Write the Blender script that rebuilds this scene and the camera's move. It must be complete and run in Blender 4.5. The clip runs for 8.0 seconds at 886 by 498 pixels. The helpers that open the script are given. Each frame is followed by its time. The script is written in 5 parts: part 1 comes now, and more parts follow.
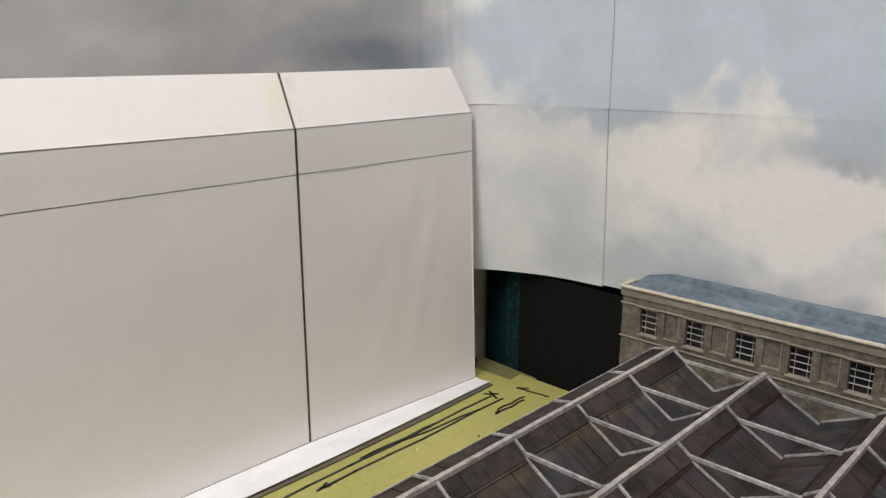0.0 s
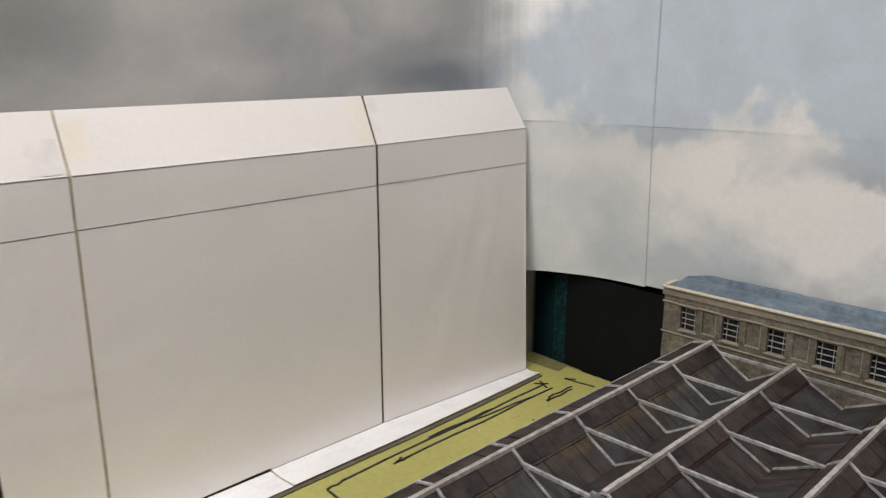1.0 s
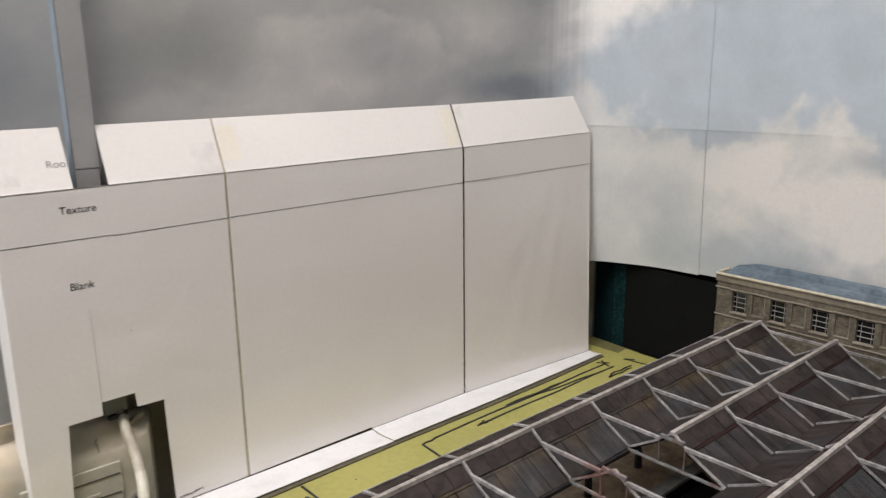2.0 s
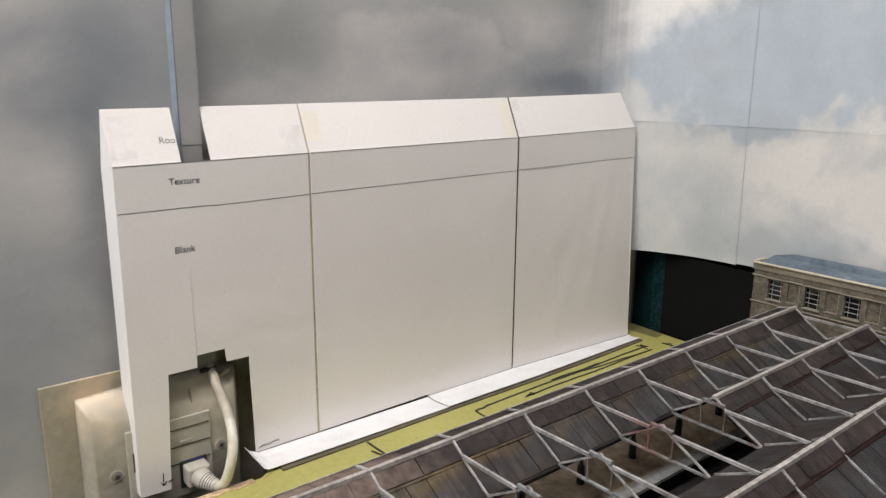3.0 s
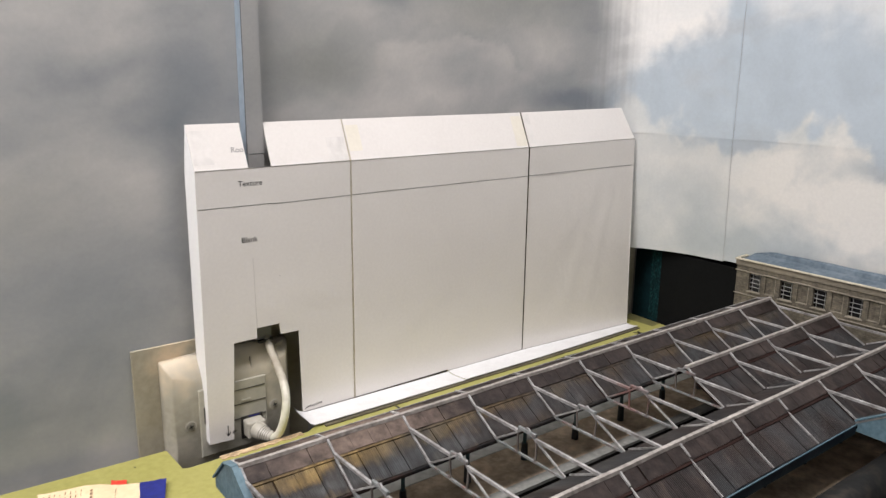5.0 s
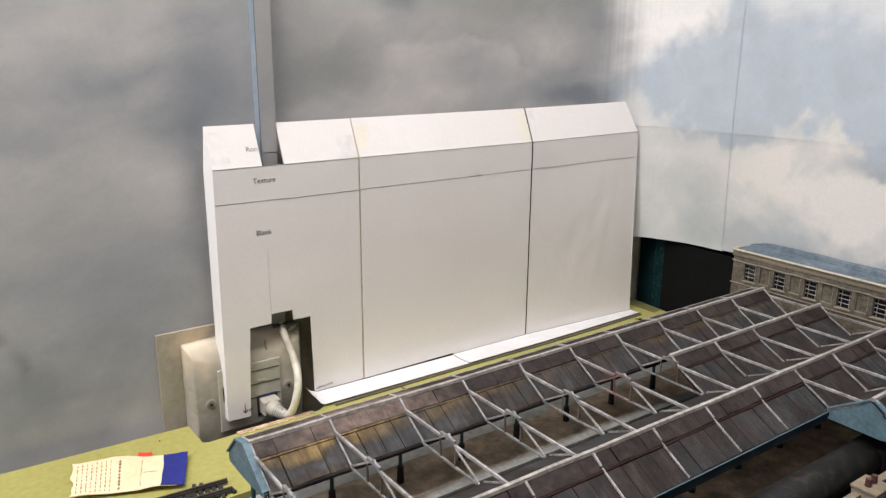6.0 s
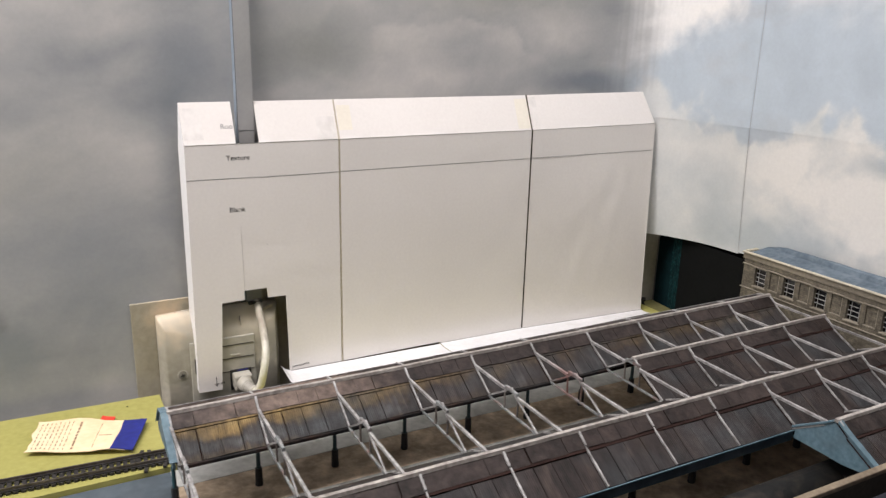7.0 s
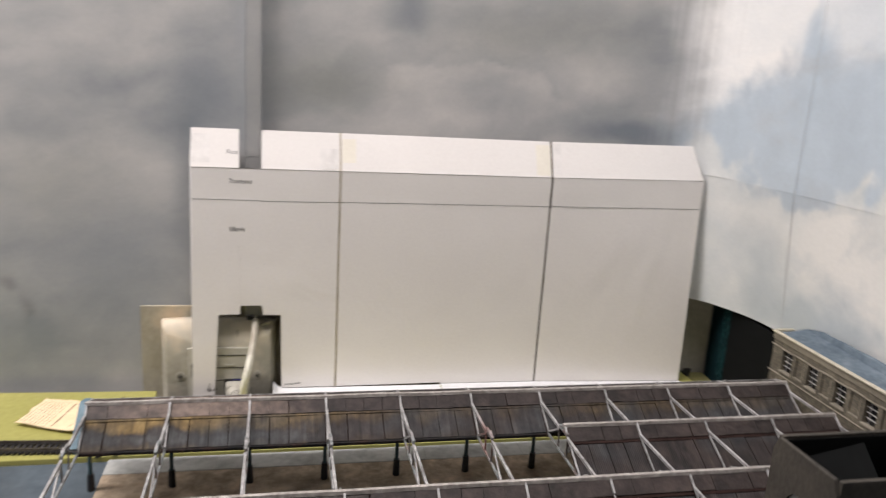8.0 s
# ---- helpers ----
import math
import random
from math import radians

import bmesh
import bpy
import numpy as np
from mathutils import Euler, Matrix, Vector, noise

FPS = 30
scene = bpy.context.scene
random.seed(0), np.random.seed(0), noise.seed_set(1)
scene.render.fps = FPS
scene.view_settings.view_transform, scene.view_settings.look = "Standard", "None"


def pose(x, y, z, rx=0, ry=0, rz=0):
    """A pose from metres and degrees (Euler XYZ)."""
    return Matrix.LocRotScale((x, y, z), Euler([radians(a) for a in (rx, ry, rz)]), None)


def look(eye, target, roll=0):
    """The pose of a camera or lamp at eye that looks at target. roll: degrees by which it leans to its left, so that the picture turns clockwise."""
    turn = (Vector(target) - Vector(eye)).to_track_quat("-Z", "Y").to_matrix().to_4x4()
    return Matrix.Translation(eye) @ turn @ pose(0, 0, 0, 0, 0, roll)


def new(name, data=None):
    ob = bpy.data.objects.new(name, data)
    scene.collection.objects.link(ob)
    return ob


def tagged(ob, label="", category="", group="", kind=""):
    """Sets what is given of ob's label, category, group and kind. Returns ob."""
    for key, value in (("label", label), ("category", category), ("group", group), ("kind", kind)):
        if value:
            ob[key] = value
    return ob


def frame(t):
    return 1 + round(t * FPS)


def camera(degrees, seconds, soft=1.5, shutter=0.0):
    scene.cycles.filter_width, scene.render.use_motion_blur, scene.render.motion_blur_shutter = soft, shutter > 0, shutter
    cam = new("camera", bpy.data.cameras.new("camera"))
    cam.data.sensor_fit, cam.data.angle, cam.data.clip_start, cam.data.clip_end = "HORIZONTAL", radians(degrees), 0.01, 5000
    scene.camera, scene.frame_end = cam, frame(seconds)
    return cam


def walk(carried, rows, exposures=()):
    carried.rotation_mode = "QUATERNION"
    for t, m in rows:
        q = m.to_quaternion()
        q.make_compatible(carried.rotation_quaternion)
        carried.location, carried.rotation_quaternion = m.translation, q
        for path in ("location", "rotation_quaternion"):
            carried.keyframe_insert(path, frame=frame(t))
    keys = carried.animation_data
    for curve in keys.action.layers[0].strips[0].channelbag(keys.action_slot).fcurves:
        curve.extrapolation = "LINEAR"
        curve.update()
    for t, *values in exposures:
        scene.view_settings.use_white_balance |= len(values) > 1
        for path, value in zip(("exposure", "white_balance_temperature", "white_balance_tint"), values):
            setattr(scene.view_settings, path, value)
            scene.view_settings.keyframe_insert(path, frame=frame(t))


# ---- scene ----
cam = camera(60.28, 8.0, soft=1.3, shutter=0.4)
PATH = [
    (0, (0.04710, -0.30703, 0.20189), (0.39454, 0.03037, 0.07760), -0.03),
    (0.5, (0.02462, -0.31538, 0.21000), (0.36874, 0.02532, 0.08548), -0.00),
    (1, (-0.00122, -0.32491, 0.21399), (0.33505, 0.02414, 0.09117), -0.11),
    (1.5, (-0.03346, -0.34186, 0.21637), (0.29482, 0.01539, 0.09553), -0.20),
    (2, (-0.06215, -0.35195, 0.21793), (0.25667, 0.01465, 0.09978), -0.64),
    (2.2, (-0.07381, -0.35422, 0.21910), (0.24269, 0.01433, 0.10077), -0.57),
    (3.3, (-0.10954, -0.37579, 0.21037), (0.19480, 0.00377, 0.09500), 0.61),
    (3.5, (-0.11427, -0.38141, 0.20875), (0.19042, -0.00136, 0.09593), 0.69),
    (4, (-0.12593, -0.39608, 0.20946), (0.17630, -0.01310, 0.10001), 0.60),
    (4.5, (-0.13658, -0.41117, 0.21447), (0.16262, -0.02466, 0.10920), 0.56),
    (5, (-0.15058, -0.42863, 0.22681), (0.14566, -0.04298, 0.11055), 0.66),
    (5.2, (-0.15671, -0.43511, 0.23344), (0.13899, -0.05124, 0.11013), 0.63),
    (6.3, (-0.14556, -0.47521, 0.24495), (0.12105, -0.07369, 0.11190), 0.58),
    (6.5, (-0.12774, -0.48585, 0.24491), (0.12806, -0.07710, 0.11266), 0.72),
    (7, (-0.07899, -0.49619, 0.24130), (0.14679, -0.07216, 0.10266), 1.41),
    (7.5, (-0.03080, -0.50397, 0.24673), (0.17788, -0.06980, 0.11277), 2.70),
    (7.7, (0.01301, -0.52095, 0.23757), (0.18951, -0.06811, 0.12017), 2.69),
    (8, (0.06103, -0.54367, 0.24798), (0.16512, -0.06953, 0.12815), 3.58),
]
walk(cam, [(t, look(eye, target, roll)) for t, eye, target, roll in PATH], ((0, -0.38, 6580, 9.2), (1.0, -0.48, 6600, 9.4), (2.2, -0.44, 6580, 10), (3.5, -0.33, 6520, 9.5), (5.0, -0.26, 6500, 10), (6.5, -0.18, 6520, 11), (8, -0.27, 6580, 11.8)))

# ---- world and lights ----
world = bpy.data.worlds.new("room_air")
world.use_nodes = True
scene.world = world
world.node_tree.nodes["Background"].inputs[0].default_value = (0.9, 0.93, 1.0, 1)
world.node_tree.nodes["Background"].inputs[1].default_value = 0.02


def area_lamp(name, at, size_x, size_y, watts, color, rx=0.0):
    data = bpy.data.lights.new(name, "AREA")
    data.shape, data.size, data.size_y, data.energy, data.color = "RECTANGLE", size_x, size_y, watts, color
    ob = new(name, data)
    ob.matrix_world = pose(*at, rx)
    return ob


# three added lamps, none in view; the last brightens the card's left flap
LAMP_COLOR = (1.0, 0.945, 0.945)
LAMPS = ((-0.80, -0.30, 1.2, 0.16, 24.0), (0.02, -0.37, 1.1, 0.16, 10.0), (-1.75, -0.95, 0.16, 1.4, 14.0))
for lx, ly, wx, wy, watts in LAMPS:
    area_lamp("added_lamp_light", (lx, ly, 1.085), wx, wy, watts, LAMP_COLOR)

# ---- materials ----


def surface(name, low, high, rough=0.6, big=6.0, fine=120.0, bump=0.1, metal=0.0, stretch=(1, 1, 1), dirt=None, dirt_amount=0.4, vary=0.0, wrinkle=0.0, shine=0.5):
    """Two colours mixed by noise at two sizes (cycles a metre), with fine relief, and dirt in blotches."""
    m = bpy.data.materials.new(name)
    m.use_nodes = True
    n, l = m.node_tree.nodes, m.node_tree.links
    b = n["Principled BSDF"]
    b.inputs["Roughness"].default_value, b.inputs["Metallic"].default_value = rough, metal
    b.inputs["Specular IOR Level"].default_value = shine
    g = n.new("ShaderNodeNewGeometry")
    mp = n.new("ShaderNodeMapping")
    mp.inputs["Scale"].default_value = stretch
    l.new(g.outputs["Position"], mp.inputs["Vector"])
    noises = []
    for scale, detail in ((big, 4.0), (fine, 3.0)):
        t = n.new("ShaderNodeTexNoise")
        t.inputs["Scale"].default_value, t.inputs["Detail"].default_value = scale, detail
        l.new(mp.outputs[0], t.inputs["Vector"])
        noises.append(t)
    add = n.new("ShaderNodeMath")
    add.operation = "MULTIPLY_ADD"
    add.inputs[1].default_value = 0.55
    l.new(noises[0].outputs["Fac"], add.inputs[0])
    half = n.new("ShaderNodeMath")
    half.operation = "MULTIPLY"
    half.inputs[1].default_value = 0.45
    l.new(noises[1].outputs["Fac"], half.inputs[0])
    l.new(half.outputs[0], add.inputs[2])
    fac = add
    if vary:
        info = n.new("ShaderNodeObjectInfo")
        more = n.new("ShaderNodeMath")
        more.operation = "MULTIPLY_ADD"
        more.inputs[1].default_value = vary
        l.new(info.outputs["Random"], more.inputs[0])
        l.new(add.outputs[0], more.inputs[2])
        fac = more
    ramp = n.new("ShaderNodeValToRGB")
    ramp.color_ramp.elements[0].position, ramp.color_ramp.elements[1].position = 0.38, 0.62
    ramp.color_ramp.elements[0].color, ramp.color_ramp.elements[1].color = (*low, 1), (*high, 1)
    l.new(fac.outputs[0], ramp.inputs[0])
    out = ramp.outputs[0]
    if dirt:
        t = n.new("ShaderNodeTexNoise")
        t.inputs["Scale"].default_value, t.inputs["Detail"].default_value = big * 2.7, 6.0
        l.new(mp.outputs[0], t.inputs["Vector"])
        r = n.new("ShaderNodeMapRange")
        r.inputs["From Min"].default_value, r.inputs["From Max"].default_value = 0.5, 0.75
        r.inputs["To Max"].default_value = dirt_amount
        l.new(t.outputs["Fac"], r.inputs["Value"])
        mix = n.new("ShaderNodeMix")
        mix.data_type = "RGBA"
        mix.inputs["B"].default_value = (*dirt, 1)
        l.new(r.outputs[0], mix.inputs["Factor"])
        l.new(out, mix.inputs["A"])
        out = mix.outputs["Result"]
    l.new(out, b.inputs["Base Color"])
    if bump:
        bp = n.new("ShaderNodeBump")
        bp.inputs["Strength"].default_value, bp.inputs["Distance"].default_value = bump, 0.0006
        l.new(noises[1].outputs["Fac"], bp.inputs["Height"])
        l.new(bp.outputs[0], b.inputs["Normal"])
        if wrinkle:
            t = n.new("ShaderNodeTexNoise")
            t.inputs["Scale"].default_value, t.inputs["Detail"].default_value, t.inputs["Distortion"].default_value = 34, 2.0, 0.6
            l.new(g.outputs["Position"], t.inputs["Vector"])
            b2 = n.new("ShaderNodeBump")
            b2.inputs["Strength"].default_value, b2.inputs["Distance"].default_value = wrinkle, 0.004
            l.new(t.outputs["Fac"], b2.inputs["Height"])
            l.new(bp.outputs[0], b2.inputs["Normal"])
            l.new(b2.outputs[0], b.inputs["Normal"])
    return m


# cooler, darker copy of the card with dirt, offsetting strong light on the flange
FLANGE_CARD = surface("dimmed_card", (0.675, 0.68, 0.682), (0.75, 0.753, 0.753), 0.4, 22, 500, 0.08, wrinkle=0.16, dirt=(0.5, 0.49, 0.47), dirt_amount=0.4)
# lighter copy of the card, with the light on the left flap put in
LIT_CARD = surface("lit_card", (0.84, 0.84, 0.84), (0.88, 0.88, 0.88), 0.35, 14, 500, 0.05)
WHITE_CARD = surface("white_card", (0.76, 0.73, 0.693), (0.800, 0.77, 0.733), 0.2, 14, 500, 0.05, wrinkle=0.16)
CARD_EDGE = surface("card_edge", (0.42, 0.37, 0.28), (0.55, 0.5, 0.4), 0.8, 60, 700, 0.1)
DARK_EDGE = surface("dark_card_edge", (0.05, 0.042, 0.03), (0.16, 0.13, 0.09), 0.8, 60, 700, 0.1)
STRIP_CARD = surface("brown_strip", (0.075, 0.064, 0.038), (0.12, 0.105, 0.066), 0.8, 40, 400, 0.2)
INK = surface("ink", (0.010, 0.010, 0.011), (0.022, 0.022, 0.024), 0.5, 60, 700, 0)
PENCIL = surface("pencil", (0.50, 0.482, 0.458), (0.60, 0.577, 0.55), 0.6, 60, 700, 0)
INK_FAINT = surface("faint_ink", (0.16, 0.15, 0.15), (0.25, 0.24, 0.23), 0.6, 60, 700, 0)
TAPE = surface("tape", (0.74, 0.70, 0.60), (0.79, 0.75, 0.65), 0.28, 40, 400, 0.1)
CLEAR_TAPE = surface("shiny_tape", (0.70, 0.677, 0.645), (0.79, 0.765, 0.73), 0.12, 60, 220, 0.8)
GREEN_PAINT = surface("green_paint", (0.285, 0.275, 0.075), (0.36, 0.34, 0.105), 0.55, 9, 260, 0.15, dirt=(0.30, 0.28, 0.10), dirt_amount=0.5)
# baseboard green darkened, for the shade the card and print cast in the corner
SHADED_GREEN = surface("shaded_green_paint", (0.125, 0.120, 0.042), (0.175, 0.165, 0.06), 0.7, 20, 260, 0.2, dirt=(0.07, 0.066, 0.035), dirt_amount=0.6)
BARE_WOOD = surface("bare_wood", (0.40, 0.28, 0.16), (0.60, 0.45, 0.28), 0.8, 40, 500, 0.4, stretch=(0.25, 1, 1))
PIT = surface("dark_ground", (0.05, 0.068, 0.082), (0.08, 0.102, 0.12), 0.75, 10, 160, 0.08, dirt=(0.035, 0.04, 0.042), dirt_amount=0.5)
PLATFORM = surface("platform_brown", (0.40, 0.31, 0.215), (0.56, 0.45, 0.33), 0.85, 16, 260, 0.35, dirt=(0.085, 0.065, 0.045), dirt_amount=0.6)
COPING = surface("platform_edging", (0.40, 0.41, 0.39), (0.54, 0.545, 0.515), 0.8, 25, 300, 0.2, dirt=(0.14, 0.13, 0.11), dirt_amount=0.6)
STEEL_PAINT = surface("pale_grey_paint", (0.1932, 0.1904, 0.1858), (0.4232, 0.4158, 0.4066), 0.45, 70, 420, 0.5, dirt=(0.10, 0.085, 0.078), dirt_amount=0.75)
TRUSS_PAINT = surface("blue_grey_truss", (0.1128, 0.1269, 0.1269), (0.2726, 0.282, 0.2773), 0.5, 80, 420, 0.5, dirt=(0.16, 0.07, 0.05), dirt_amount=0.85)
WEB_PAINT = surface("brown_web", (0.075, 0.06, 0.05), (0.16, 0.14, 0.125), 0.6, 80, 420, 0.4)
RIDGE_PAINT = surface("ridge_paint", (0.24, 0.22, 0.20), (0.42, 0.39, 0.36), 0.5, 60, 420, 0.5, dirt=(0.14, 0.115, 0.1), dirt_amount=0.6)
LEAD = surface("brown_lead", (0.0105, 0.0078, 0.0070), (0.0330, 0.0245, 0.0220), 0.5, 36, 300, 0.6, dirt=(0.054, 0.039, 0.034), dirt_amount=0.6, vary=0.1, shine=0.22)
STEP_DARK = surface("dark_red_step", (0.017, 0.0095, 0.0082), (0.034, 0.019, 0.016), 0.8, 40, 500, 0.2, shine=0.1)
GUTTER = surface("black_gutter", (0.006, 0.006, 0.0065), (0.022, 0.020, 0.019), 0.7, 40, 500, 0.4, dirt=(0.075, 0.036, 0.022), dirt_amount=0.45, shine=0.2)
BLUE_PAINT = surface("blue_grey_paint", (0.055, 0.11, 0.14), (0.125, 0.20, 0.24), 0.6, 30, 420, 0.25, dirt=(0.06, 0.09, 0.11), dirt_amount=0.6)
BLUE_DARK = surface("dark_blue_paint", (0.004, 0.010, 0.017), (0.013, 0.026, 0.038), 0.5, 30, 420, 0.2, dirt=(0.06, 0.085, 0.10), dirt_amount=0.5)
BLACK_IRON = surface("black_iron", (0.006, 0.006, 0.007), (0.018, 0.018, 0.02), 0.5, 60, 500, 0.2)
TEAL_IRON = surface("teal_iron", (0.015, 0.045, 0.055), (0.03, 0.08, 0.095), 0.5, 60, 500, 0.2)
TEAL_WALL = surface("teal_wall", (0.0015, 0.010, 0.013), (0.003, 0.019, 0.023), 0.85, 60, 300, 0.3, shine=0.12)
TEAL_ROUGH = surface("teal_render", (0.0012, 0.0108, 0.0126), (0.0036, 0.0264, 0.0288), 0.8, 160, 700, 0.8, dirt=(0.016, 0.085, 0.085), dirt_amount=0.7, shine=0.15)
BLACK_WALL = surface("black_wall", (0.003, 0.0035, 0.0035), (0.005, 0.0055, 0.0055), 0.9, 20, 300, 0.15)
BLACK_WALL.node_tree.nodes["Principled BSDF"].inputs["Specular IOR Level"].default_value = 0.15
ROOM_WALL = surface("room_wall", (0.19, 0.18, 0.17), (0.24, 0.23, 0.215), 0.85, 5, 120, 0.2)
ROOM_FLOOR = surface("carpet", (0.10, 0.10, 0.11), (0.16, 0.16, 0.17), 0.95, 8, 300, 0.3)
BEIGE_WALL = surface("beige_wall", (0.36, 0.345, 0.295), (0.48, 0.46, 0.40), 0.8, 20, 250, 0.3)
BEIGE_PLATE = surface("beige_plate", (0.30, 0.275, 0.205), (0.385, 0.352, 0.27), 0.7, 18, 250, 0.2, dirt=(0.32, 0.31, 0.26), dirt_amount=0.6)
SOCKET = surface("grey_cream_plastic", (0.40, 0.385, 0.32), (0.48, 0.46, 0.39), 0.5, 20, 260, 0.15, dirt=(0.30, 0.30, 0.27), dirt_amount=0.6)
OVERSPRAY = surface("overspray_plastic", (0.34, 0.32, 0.27), (0.50, 0.455, 0.375), 0.8, 60, 420, 0.8, dirt=(0.34, 0.33, 0.30), dirt_amount=0.7)
SOCKET_BODY = surface("sprayed_plastic", (0.33, 0.312, 0.255), (0.42, 0.398, 0.335), 0.5, 20, 260, 0.15, dirt=(0.62, 0.575, 0.47), dirt_amount=0.8)
BOOT_SLIT = surface("boot_slit", (0.05, 0.048, 0.042), (0.08, 0.077, 0.068), 0.6, 40, 300, 0)
PALE_RIM = surface("pale_plastic_rim", (0.42, 0.40, 0.34), (0.50, 0.475, 0.41), 0.5, 20, 260, 0.1)
SOCKET_DARK = surface("socket_slot", (0.02, 0.02, 0.018), (0.035, 0.034, 0.03), 0.6, 40, 300, 0)
CABLE = surface("white_cable", (0.56, 0.55, 0.44), (0.72, 0.71, 0.61), 0.45, 40, 300, 0.2, dirt=(0.50, 0.50, 0.30), dirt_amount=0.5)
PLUG = surface("plug_plastic", (0.36, 0.345, 0.29), (0.46, 0.44, 0.38), 0.4, 40, 300, 0.1)
BRASS = surface("screw_metal", (0.26, 0.25, 0.215), (0.38, 0.36, 0.31), 0.45, 80, 800, 0.1, metal=0.2)
STONE = surface("grey_stone", (0.0903, 0.08084, 0.06106), (0.1763, 0.1565, 0.1178), 0.85, 60, 500, 0.4, dirt=(0.085, 0.074, 0.057), dirt_amount=0.6)
STONE_TRIM = surface("stone_trim", (0.19, 0.17, 0.13), (0.30, 0.27, 0.21), 0.85, 50, 500, 0.3, dirt=(0.16, 0.14, 0.11), dirt_amount=0.5)
CORNICE = surface("cornice_band", (0.17, 0.15, 0.112), (0.25, 0.22, 0.165), 0.8, 30, 420, 0.25, dirt=(0.13, 0.11, 0.085), dirt_amount=0.5)
CREAM_TRIM = surface("cream_trim", (0.36, 0.33, 0.25), (0.54, 0.50, 0.39), 0.7, 50, 500, 0.2, dirt=(0.35, 0.30, 0.18), dirt_amount=0.5)
TAN_TRIM = surface("tan_trim", (0.12, 0.093, 0.062), (0.21, 0.17, 0.118), 0.8, 50, 500, 0.2, dirt=(0.16, 0.12, 0.08), dirt_amount=0.6)
FLAT_ROOF = surface("blue_grey_roof", (0.060, 0.088, 0.115), (0.125, 0.165, 0.20), 0.8, 40, 300, 0.4, dirt=(0.23, 0.27, 0.30), dirt_amount=0.5)
DARK_GLASS = surface("dark_window", (0.006, 0.007, 0.008), (0.012, 0.013, 0.016), 0.15, 60, 500, 0)
GLAZING = surface("glazing_bar", (0.34, 0.335, 0.31), (0.46, 0.45, 0.43), 0.6, 60, 500, 0)
PAPER = surface("cream_paper", (0.74, 0.58, 0.36), (0.83, 0.68, 0.46), 0.7, 20, 260, 0.15, dirt=(0.62, 0.44, 0.26), dirt_amount=0.4)
BLUE_PRINT = surface("blue_print", (0.012, 0.018, 0.16), (0.02, 0.03, 0.24), 0.45, 30, 300, 0.1)
RED_PRINT = surface("red_print", (0.62, 0.04, 0.025), (0.75, 0.07, 0.04), 0.5, 30, 300, 0.1)
BROWN_INK = surface("brown_ink", (0.19, 0.115, 0.065), (0.28, 0.175, 0.105), 0.7, 30, 300, 0)
SLEEPER = surface("black_sleeper", (0.012, 0.011, 0.010), (0.028, 0.026, 0.024), 0.6, 90, 600, 0.3)
RAIL = surface("rail_metal", (0.07, 0.06, 0.05), (0.16, 0.14, 0.12), 0.4, 90, 600, 0.2, metal=0.6)
LOCO_BLACK = surface("weathered_black", (0.004, 0.0043, 0.0043), (0.010, 0.0105, 0.010), 0.75, 50, 400, 0.2, dirt=(0.045, 0.036, 0.026), dirt_amount=0.7, shine=0.3)
SLATE = surface("slate_roof", (0.015, 0.0155, 0.02), (0.03, 0.031, 0.039), 0.7, 40, 400, 0.3, shine=0.25)
TOWER_STONE = surface("tower_stone", (0.025, 0.0212, 0.0158), (0.047, 0.0398, 0.0298), 0.85, 60, 500, 0.4, dirt=(0.055, 0.045, 0.035), dirt_amount=0.5)
TERRACOTTA = surface("terracotta", (0.045, 0.014, 0.011), (0.085, 0.026, 0.019), 0.8, 80, 500, 0.3)
STRIP_METAL = surface("strip_metal", (0.30, 0.38, 0.46), (0.42, 0.5, 0.58), 0.35, 12, 200, 0.1, metal=0.3)
STRIP_EDGE = surface("strip_edge", (0.12, 0.125, 0.13), (0.17, 0.175, 0.18), 0.6, 12, 200, 0)
LAMP_BODY = surface("lamp_body", (0.7, 0.7, 0.7), (0.78, 0.78, 0.78), 0.5, 12, 200, 0)


